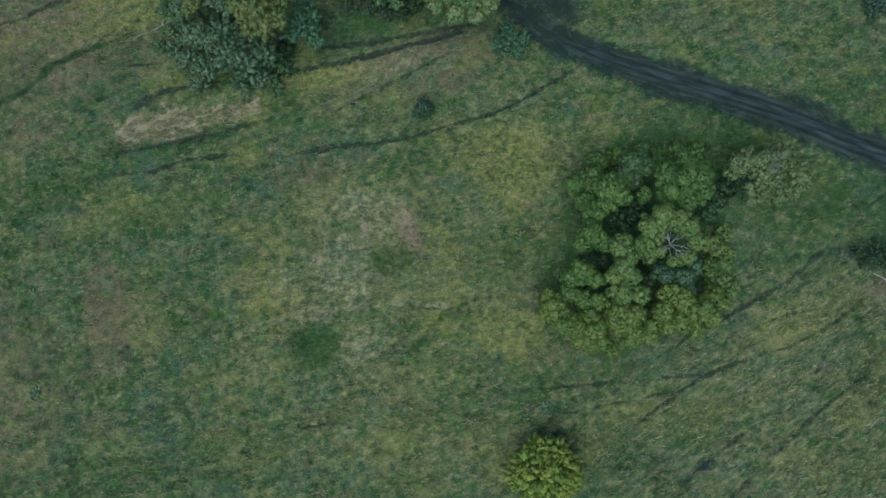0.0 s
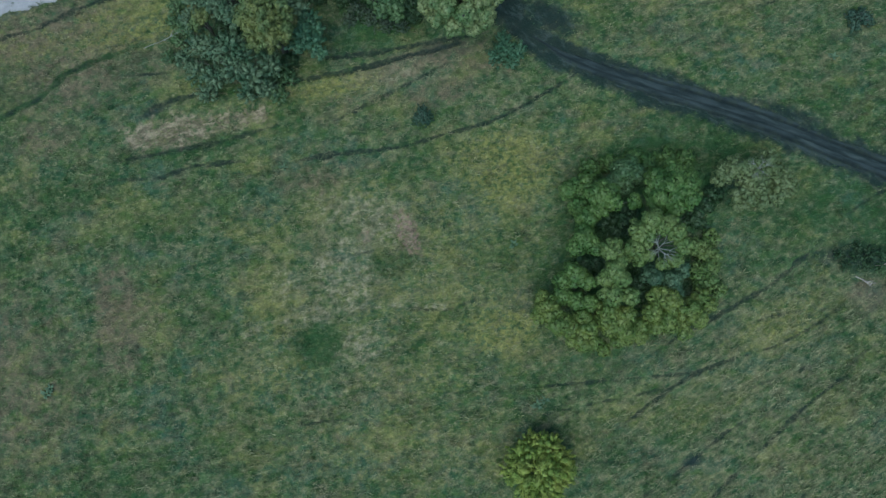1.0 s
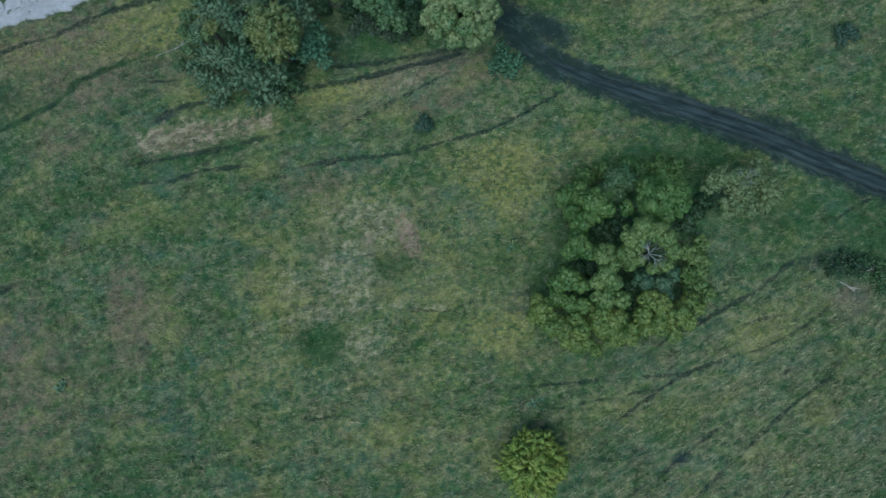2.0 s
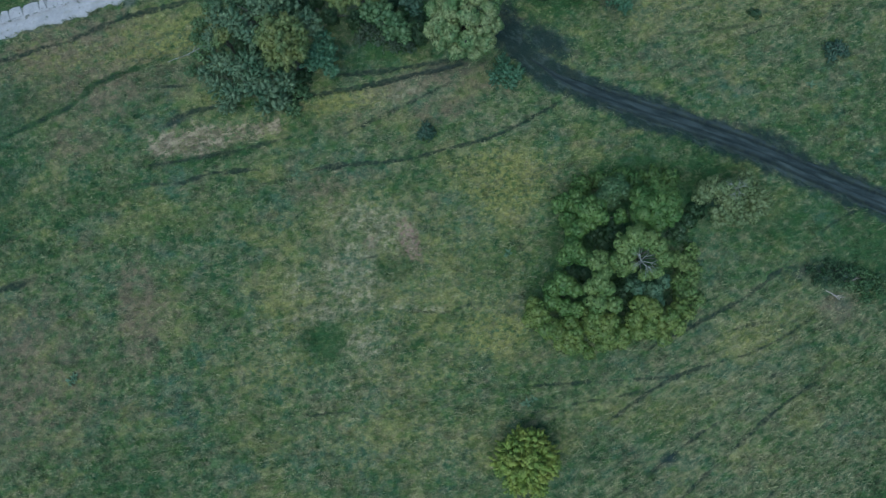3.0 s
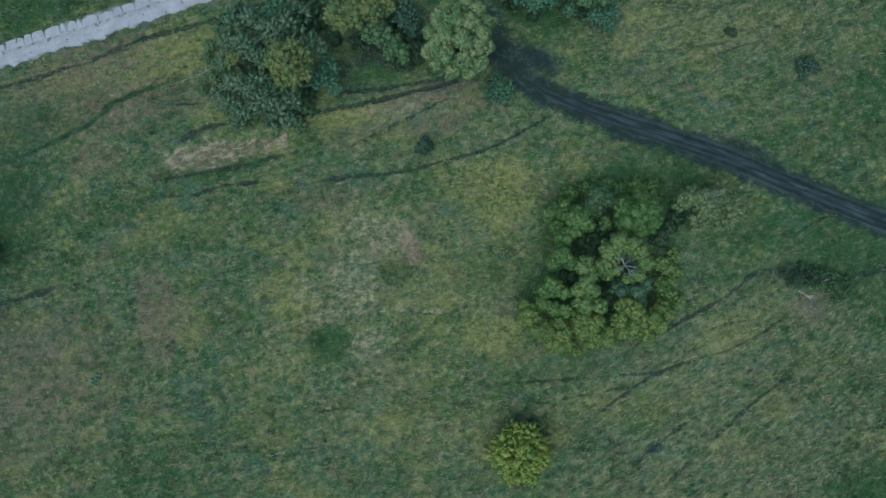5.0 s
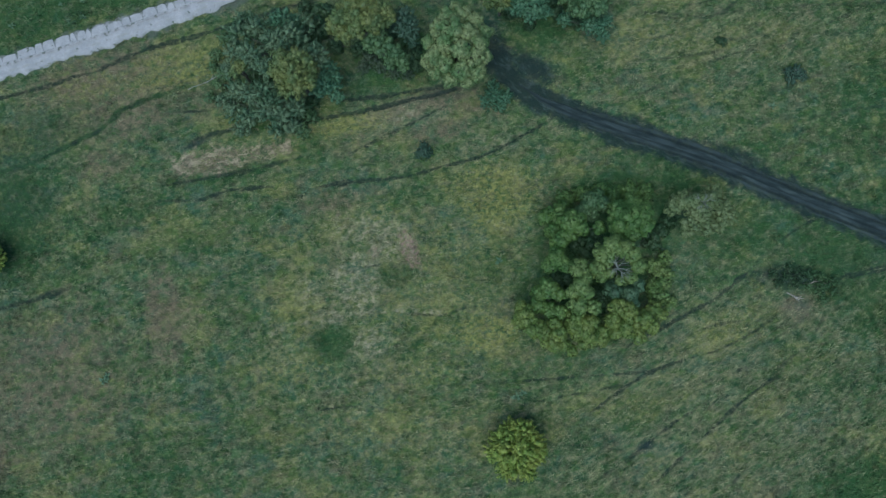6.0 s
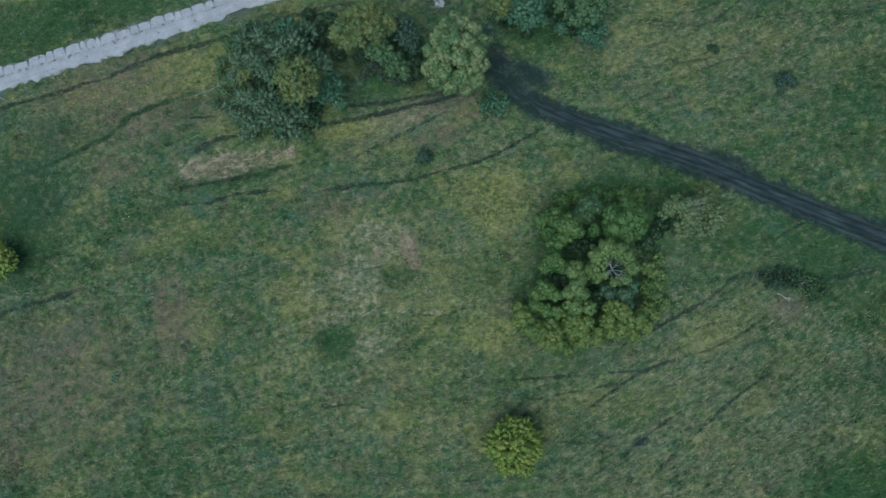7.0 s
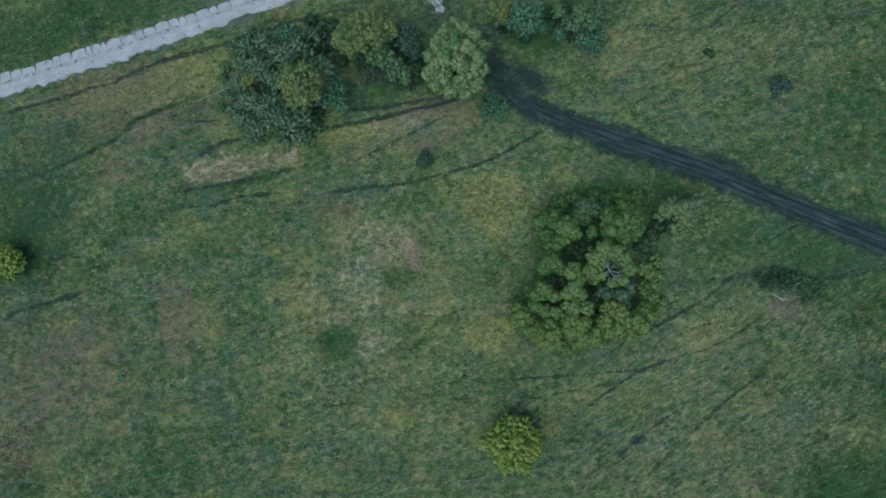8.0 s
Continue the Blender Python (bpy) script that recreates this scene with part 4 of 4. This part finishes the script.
tree("alder_tree", "olive-brown tree among dark willows", "tree", leaf_rust, -20.3, 27.0, 0.2, 1.0,
     [(-0.9, 1.2, 8.1, 1.32), (0.7, 1.9, 7.9, 1.11), (1.9, 1.0, 7.6, 1.04), (0.4, -0.1, 8.2, 1.25), (-1.1, -0.6, 7.5, 1.12), (0.4, -1.4, 7.2, 1.27), (1.9, -0.7, 7.1, 0.97), (-1.1, -1.7, 6.7, 0.76), (-2.2, 0.4, 7.5, 0.75)], 0.35)
tree("poplar_sapling", "small blue-green poplar with silvery leaves", "tree", leaf_teal, -16.7, 27.2, 0.22, 0.95,
     [(-0.1, 1.8, 3.8, 1.02), (-0.6, 0.1, 3.9, 1.17), (0.4, -0.6, 3.4, 1.02), (0.9, -1.4, 2.7, 0.72), (-1.3, -0.8, 3.2, 0.87), (0.7, 0.9, 3.4, 0.79)], 0.8)
tree("alder_tree", "yellow-olive tree with a broad rounded crown", "tree", leaf_rust, -12.3, 34.0, 0.2, 1.0,
     [(-2.6, 0.1, 6.8, 1.50), (-1.1, 1.8, 6.9, 1.35), (0.8, 1.7, 7.3, 1.41), (1.1, -0.4, 7.5, 1.41), (-0.5, -0.4, 7.8, 1.26), (2.7, 1.1, 6.8, 1.27), (-2.1, -1.5, 6.3, 1.21), (-0.4, -1.4, 7.0, 1.05), (3.5, 0.4, 6.5, 0.91), (-3.5, -0.7, 6.0, 0.84), (2.2, -0.6, 7.1, 0.97)], 0.25)
tree("poplar_tree", "green tree with ragged lower crown beside a trail", "tree", leaf_mid, -9.6, 31.0, 0.2, 0.95,
     [(-0.8, 1.6, 5.3, 1.15), (-2.1, 0.8, 4.8, 0.85), (-0.1, 0.2, 5.0, 1.23), (1.3, -0.5, 4.7, 1.16), (2.2, -1.3, 3.9, 0.94), (0.6, -1.2, 3.8, 0.86), (-1.2, 0.4, 4.7, 0.70)], 0.4)
tree("poplar_sapling", "blue-green young poplar between larger trees", "tree", leaf_tealdark, -7.0, 34.0, 0.2, 0.9,
     [(-0.1, 1.1, 4.8, 1.23), (0.7, -0.1, 4.6, 1.08), (-0.3, -0.4, 4.4, 1.01), (0.7, -1.3, 3.7, 0.79), (-0.9, 0.7, 4.5, 0.78)], 0.8)
tree("linden_tree", "pale olive tree with a dense round crown", "tree", leaf_pale, -0.6, 29.9, 0.2, 1.1,
     [(-0.4, 1.3, 9.0, 1.48), (1.3, 1.0, 9.0, 1.21), (2.7, 0.0, 8.4, 1.09), (0.4, -1.1, 9.3, 1.21), (2.0, -1.6, 8.5, 1.16), (-1.6, 0.0, 8.6, 1.09), (-2.1, 2.0, 8.0, 1.10), (-1.2, 3.5, 7.8, 1.10), (0.7, 3.8, 7.8, 1.10), (2.2, 3.3, 7.4, 1.04), (3.3, 2.0, 7.2, 0.83), (-2.7, -0.9, 7.3, 1.11), (-1.3, -2.2, 7.7, 1.17), (0.5, -2.9, 7.9, 1.17), (2.3, -2.8, 7.2, 1.04), (3.4, -1.0, 7.2, 0.83), (-3.3, 1.0, 6.8, 0.84), (-0.3, 5.2, 6.8, 0.84), (-0.8, -3.4, 6.3, 0.91), (1.3, -3.6, 6.3, 0.91), (-3.8, -1.2, 6.3, 0.78), (-2.5, -2.7, 6.5, 0.77)])
tree("alder_tree", "olive tree near the muddy road", "tree", leaf_rust, 4.9, 37.5, 0.2, 1.0,
     [(-0.2, 0.1, 4.6, 1.24), (-1.2, -0.3, 4.1, 0.94), (0.9, 0.7, 4.4, 1.01), (0.4, -0.6, 4.2, 0.86)], 0.35)
tree("poplar_tree", "blue-green poplar near the muddy road", "tree", leaf_teal, 8.8, 36.5, 0.2, 1.0,
     [(-1.1, 0.6, 5.1, 1.38), (0.6, 0.1, 4.7, 1.16), (-0.2, -1.1, 4.4, 1.01), (-1.8, -0.4, 4.6, 1.01), (1.1, 1.6, 4.5, 0.93), (1.5, -0.7, 3.9, 0.71)], 0.7)
tree("alder_tree", "green tree with blue-green skirts", "tree", leaf_mid, 15.3, 36.7, 0.2, 1.0,
     [(0.1, -0.2, 5.2, 1.45), (1.4, -1.0, 5.1, 1.15), (-0.7, -1.4, 5.0, 1.08), (0.9, 1.2, 4.8, 1.23), (2.3, 0.5, 4.6, 1.01), (-2.5, 1.1, 3.9, 0.94), (-1.5, -0.1, 3.9, 0.71)], 0.4)
tree("poplar_sapling", "blue-green sapling with open crown", "tree", leaf_teal, 16.3, 34.5, 0.22, 0.8,
     [(0.6, -0.2, 3.0, 1.03), (1.4, -1.2, 2.6, 0.80), (-0.5, -0.1, 3.0, 0.87), (-3.3, 1.1, 2.2, 0.80), (1.8, 0.4, 2.9, 0.72)], 0.8)
# lobes set into the gaps; their dark leaves paint the shade there
tree("undergrowth", "dark bushes, also filling shaded gaps between the trees", "bush", leaf_dark, -17.0, 33.7, 0.22, 0.8,
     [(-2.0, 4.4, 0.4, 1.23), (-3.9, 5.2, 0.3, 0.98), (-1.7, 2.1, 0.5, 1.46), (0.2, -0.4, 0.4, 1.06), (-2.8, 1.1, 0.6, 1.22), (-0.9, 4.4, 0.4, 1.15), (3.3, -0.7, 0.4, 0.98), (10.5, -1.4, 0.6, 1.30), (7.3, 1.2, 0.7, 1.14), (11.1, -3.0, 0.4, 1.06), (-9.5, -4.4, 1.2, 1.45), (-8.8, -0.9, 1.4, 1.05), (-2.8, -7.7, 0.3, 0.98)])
tree("undergrowth", "low grey-brown brushwood beneath a ragged tree", "bush", leaf_brush, -10.4, 30.4, 0.18, 0.35,
     [(-1.8, 1.1, 0.3, 0.99), (-0.2, 0.1, 0.3, 0.91), (-2.7, 0.2, 0.3, 0.74), (1.5, -0.7, 0.3, 0.82), (3.2, -0.8, 0.3, 0.74)], 0.9)
# dark filler: shade under the roadside crowns given as leaf colour
tree("undergrowth", "dark bushes, also filling the shade at the foot of roadside trees", "bush", leaf_dark, 11.4, 37.6, 0.22, 0.8,
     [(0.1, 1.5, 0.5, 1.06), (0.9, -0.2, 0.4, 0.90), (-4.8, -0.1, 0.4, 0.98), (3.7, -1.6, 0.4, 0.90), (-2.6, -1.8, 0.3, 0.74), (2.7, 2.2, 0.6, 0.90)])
tree("willow_bush", "blue-green bush beside the muddy road", "bush", leaf_teal, 4.3, 26.2, 0.18, 0.7,
     [(-0.1, 0.3, 0.5, 1.14), (-1.2, -0.5, 0.3, 0.90), (1.2, -0.2, 0.3, 0.90), (0.5, -1.1, 0.3, 0.74), (-0.4, 1.5, 0.4, 0.66)], 0.8)
tree("willow_bush", "olive bushes fringing a willow thicket", "bush", leaf_mid, -29.3, 28.6, 0.2, 0.6,
     [(-3.2, 3.9, 0.6, 0.82), (-2.1, 1.1, 0.8, 0.82), (-2.8, -0.2, 0.6, 0.66), (-3.6, 2.2, 0.5, 0.66), (-2.1, 5.9, 0.7, 0.82), (9.4, -4.5, 0.3, 0.91), (8.4, -6.6, 0.3, 0.91), (-4.0, -1.7, 0.4, 0.66)], 0.5)
tree("maple_tree", "round yellow-green tree standing alone", "tree", leaf_lime, 6.3, -18.0, 0.2, 1.0,
     [(-0.1, 0.2, 2.7, 2.04), (-1.7, 1.0, 2.2, 1.43), (1.7, 1.0, 2.2, 1.43), (-1.6, -0.9, 2.1, 1.44), (1.5, -0.8, 2.1, 1.36), (-0.0, -2.0, 1.8, 1.36), (-1.0, 2.3, 2.1, 1.20), (1.0, 2.3, 2.1, 1.20), (-2.7, -0.2, 1.8, 1.05), (2.7, -0.1, 1.8, 1.05), (-1.3, -2.8, 1.4, 0.97), (1.3, -2.7, 1.4, 0.97), (-0.1, 2.7, 2.1, 0.88)], 0.9)
tree("maple_tree", "bright yellow-green tree at the pasture edge", "tree", leaf_lime, -61.3, 5.5, 0.2, 1.0,
     [(0.2, 0.0, 2.1, 1.59), (1.5, -0.4, 2.0, 1.04), (-1.5, 0.9, 2.1, 1.59), (0.1, 1.4, 2.1, 1.12), (0.2, -1.5, 1.7, 0.89), (-2.0, -1.1, 1.7, 1.28), (1.4, 0.7, 1.8, 0.73)], 0.9)
tree("weed_bush", "green weedy bush round a fallen log", "bush", leaf_nettle, 44.3, 1.7, 0.18, 0.3,
     [(-0.1, -0.4, 0.4, 0.82), (1.3, 0.6, 0.4, 0.58), (-1.4, 1.3, 0.5, 0.58), (0.1, -1.7, 0.2, 0.58), (1.6, -0.7, 0.2, 0.50), (-1.6, 0.0, 0.2, 0.41), (-0.0, 1.0, 0.3, 0.49)], 0.9)
tree("weed_bush", "dark weedy bush beside a fallen log", "bush", leaf_dark, 40.2, 2.8, 0.18, 0.28,
     [(-0.1, -0.1, 0.3, 0.74), (-1.7, 0.4, 0.2, 0.50), (1.5, 0.4, 0.2, 0.66), (-1.2, -0.9, 0.1, 0.41), (1.1, -0.9, 0.2, 0.50), (0.3, 1.1, 0.2, 0.50)], 0.9)
sprig = tree("round_bush", "small dark round bush with pale twigs in the grass", "bush", leaf_tealdark, -5.1, 19.2, 0.15, 0.8,
     [(0.0, -0.1, 0.4, 0.7), (-0.6, -0.4, 0.2, 0.5), (0.6, 0.1, 0.2, 0.5), (0.0, 0.6, 0.2, 0.5), (0.4, -0.6, 0.2, 0.4)], 0.9)
dead_branches(sprig, (0.0, 0.1, 0.85), 0.4, 4, 8)
thorn = tree("round_bush", "dark blue-green thorn bush with pale twigs", "bush", leaf_tealdark, 42.3, 28.5, 0.15, 0.7,
     [(0.0, 0.0, 0.5, 0.85), (-0.8, 0.4, 0.3, 0.6), (0.8, -0.2, 0.4, 0.6), (0.3, 0.8, 0.3, 0.5), (-0.4, -0.7, 0.3, 0.5)], 0.8)
dead_branches(thorn, (0.1, 0.1, 1.0), 0.7, 5, 9)
tree("round_bush", "tiny dark bush in the grass", "bush", leaf_dark, 33.2, 33.3, 0.12, 0.6,
     [(0.3, -0.2, 0.3, 0.6), (-0.3, 0.2, 0.2, 0.38)])


def fallen_log(name, label, ax, ay, bx, by, r0, r1, twigs, seed, wood):
    rng = np.random.RandomState(seed)
    root = new(name)
    za, zb = float(height([ax], [ay])[0]), float(height([bx], [by])[0])
    root.location = (ax, ay, za)
    tagged(root, label, "log")
    end = np.array([bx - ax, by - ay, zb - za + r1])
    part("stem", limb_mesh("stem", (0, 0, r0 * 0.7), end, r0, r1, rng, wood, 8, 0.02), root)
    for k in range(twigs):
        at = end * rng.uniform(0.3, 0.9) + (0, 0, r0 * 0.3)
        a = math.atan2(end[1], end[0]) + rng.choice([-1, 1]) * rng.uniform(0.4, 0.9)
        long = rng.uniform(0.5, 1.3)
        part("twig", limb_mesh("twig", at, at + (long * math.cos(a), long * math.sin(a), rng.uniform(0.05, 0.5)), r1 * 0.8, 0.01, rng, wood, 5), root)


fallen_log("fallen_log", "bleached fallen log on bare trampled earth", 40.2, 0.85, 41.7, 0.0, 0.05, 0.09, 4, 1, log_wood)
fallen_log("fallen_log", "pale broken branch lying in weeds", 42.3, 1.9, 44.5, 2.3, 0.06, 0.04, 3, 2, log_wood)
fallen_log("fallen_branch", "grey fallen branch with twigs under willows", -36.6, 28.1, -31.9, 30.0, 0.035, 0.06, 8, 3, dead_wood)
fallen_log("fallen_branch", "short pale stick beside a trail", -64.2, 28.4, -62.7, 27.6, 0.05, 0.04, 0, 4, log_wood)


def weed_rosette(x, y):
    """A pale broad-leaved weed: a ring of long arched leaves round a short stalk."""
    rng = np.random.RandomState(7)
    root = new("weed_plant")
    root.location = (x, y, float(height([x], [y])[0]) - 0.02)
    tagged(root, "pale bluish-green broad-leaved weed in the grass", "weed", "pasture weeds")
    for k in range(11):
        a = k * 2.4 + rng.uniform(-0.3, 0.3)
        long, rise = rng.uniform(0.45, 0.8), rng.uniform(0.15, 0.45)
        w = np.linspace(0, 1, 6)
        along = np.stack([np.cos(a) * long * w, np.sin(a) * long * w, rise * np.sin(w * 2.4)], 1)
        half = (0.1 * np.sin(math.pi * np.clip(w * 0.93 + 0.05, 0, 1)))[:, None] * np.array([[-math.sin(a), math.cos(a), 0.25]])
        mid = along - np.array([0, 0, 0.02])
        places = np.concatenate([along + half, mid, along - half * (1, 1, -1)])
        i = np.arange(5)
        faces = np.concatenate([np.stack([i, i + 1, i + 7, i + 6], 1), np.stack([i + 6, i + 7, i + 13, i + 12], 1)])
        part("leaf", mesh_of("leaf", places, faces, weed_leaf), root)
    return root


weed = weed_rosette(-46.4, -10.2)
for x, y, turn, size in ((6.5, -12.0, 40, 1.1), (39.4, 24.6, 10, 0.9), (-45.9, -9.6, 130, 0.9), (7.3, -11.5, 200, 0.8), (28.2, 40.3, 60, 1.2), (-20.5, 14.0, 20, 0.8), (4.5, 5.0, 75, 0.9)):
    copy_thing(weed, pose(x, y, float(height([x], [y])[0]) - 0.02, 0, 0, turn) @ Matrix.Scale(size, 4))

field = np.random.RandomState(52)
for k in range(12):
    x = field.uniform(-64, -36)
    y = 31.0 + 0.3 * (x + 65) + field.uniform(3.2, 6.5)
    copy_thing(weed, pose(x, y, float(height([x], [y])[0]) - 0.02, 0, 0, field.uniform(0, 360)) @ Matrix.Scale(field.uniform(0.5, 0.8), 4))


# ---- grass ----
def build_grass(name, label, count, blades, long, wide, material, seed, where):
    """Tufts that share one root point each, their blades fanned out."""
    rng = np.random.RandomState(seed)
    x, y = rng.uniform(-71, 67, count), rng.uniform(-32, 48, count)
    kinds = lie(x, y)
    keep = rng.rand(count) < where(kinds, x, y)
    x, y = x[keep], y[keep]
    kinds = {k: v[keep] for k, v in kinds.items()}
    n = len(x)
    z = height(x, y, kinds) - 0.02
    big = rng.uniform(0.6, 1.5, n) * (1 + 0.3 * np.clip(kinds["lush_and_shade"], 0, 1)) * (1 - 0.5 * np.clip(kinds["mud"], 0, 1))
    grain = np.where((x > 8) & (y < 5), 0.55, 0.08)
    turn = rng.uniform(0, 2 * math.pi, (n, 1)) + np.arange(blades)[None] * 2 * math.pi / blades + rng.normal(0, 0.35, (n, blades))
    reach = big[:, None] * long * rng.uniform(0.5, 1.2, (n, blades))
    rise = reach * rng.uniform(0.25, 1.0, (n, blades))
    half = wide * big[:, None] * rng.uniform(0.7, 1.3, (n, blades))
    c, s = np.cos(turn), np.sin(turn)
    lie_x, lie_y = np.cos(grain)[:, None], np.sin(grain)[:, None]
    along = c * lie_x + s * lie_y
    across = s * lie_x - c * lie_y
    reach = reach * (0.65 + 0.5 * np.abs(along))
    c, s = along * lie_x * 1.1 - across * lie_y * 0.8, along * lie_y * 1.1 + across * lie_x * 0.8
    mid = np.stack([c * reach * 0.5 - s * half, s * reach * 0.5 + c * half, rise * 0.8], -1), np.stack([c * reach * 0.5 + s * half, s * reach * 0.5 - c * half, rise * 0.8], -1)
    tip = np.stack([c * reach, s * reach, rise], -1)
    root = np.stack([x, y, z], 1)
    ring = np.stack([mid[0], tip, mid[1]], 2).reshape(n, blades * 3, 3) + root[:, None]
    places = np.concatenate([root[:, None], ring], 1)
    per = 1 + blades * 3
    base = (np.arange(n) * per)[:, None]
    first = base + 1 + np.arange(blades)[None] * 3
    faces = np.stack([np.broadcast_to(base, first.shape), first + 2, first + 1, first], -1).reshape(-1, 4)
    kinds = {k: np.repeat(v, per) for k, v in kinds.items() if k not in ("road", "gravel", "mud", "verge")}
    mesh = mesh_of(name, places.reshape(-1, 3), faces, material, kinds)
    return tagged(new(name, mesh), label, "grass", kind="stuff")


def on_meadow(kinds, x, y):
    return np.clip(1 - kinds["road"] - kinds["gravel"] - 0.6 * kinds["verge"], 0, 1) * (1 - 0.5 * np.clip(kinds["bare"], 0, 1)) * (1 - 0.85 * np.clip(kinds["trail"], 0, 1)) * (1 - 0.95 * np.clip(kinds["mud"] * 1.1, 0, 1))


def on_tussock(kinds, x, y):
    return on_meadow(kinds, x, y) * smooth(0.45, 0.7, value_noise(x, y, 2.6, 21)) * (0.5 + np.clip(kinds["lush_and_shade"], 0, 1))


build_grass("grass", "short grazed grass, green mixed with dry straw", 130000, 4, 0.2, 0.024, blades_stuff, 11, on_meadow)
build_grass("tussock_grass", "taller dark grass tussocks in the pasture", 26000, 7, 0.34, 0.036, tussock_stuff, 12, on_tussock)


def on_straw(kinds, x, y):
    dry = np.clip(kinds["pale"] + kinds["streak"] + 0.8 * kinds["yellow"] + 0.5 * kinds["brown"], 0, 1)
    return on_meadow(kinds, x, y) * (0.12 + 0.88 * dry) * (0.25 + 0.75 * smooth(0.4, 0.65, value_noise(x, y, 1.3, 33))) * (1 - 0.8 * np.clip(kinds["lush_and_shade"], 0, 1))


build_grass("straw_grass", "dry straw-coloured grass stalks leaning in the pasture", 40000, 5, 0.4, 0.028, straw_stuff, 13, on_straw)
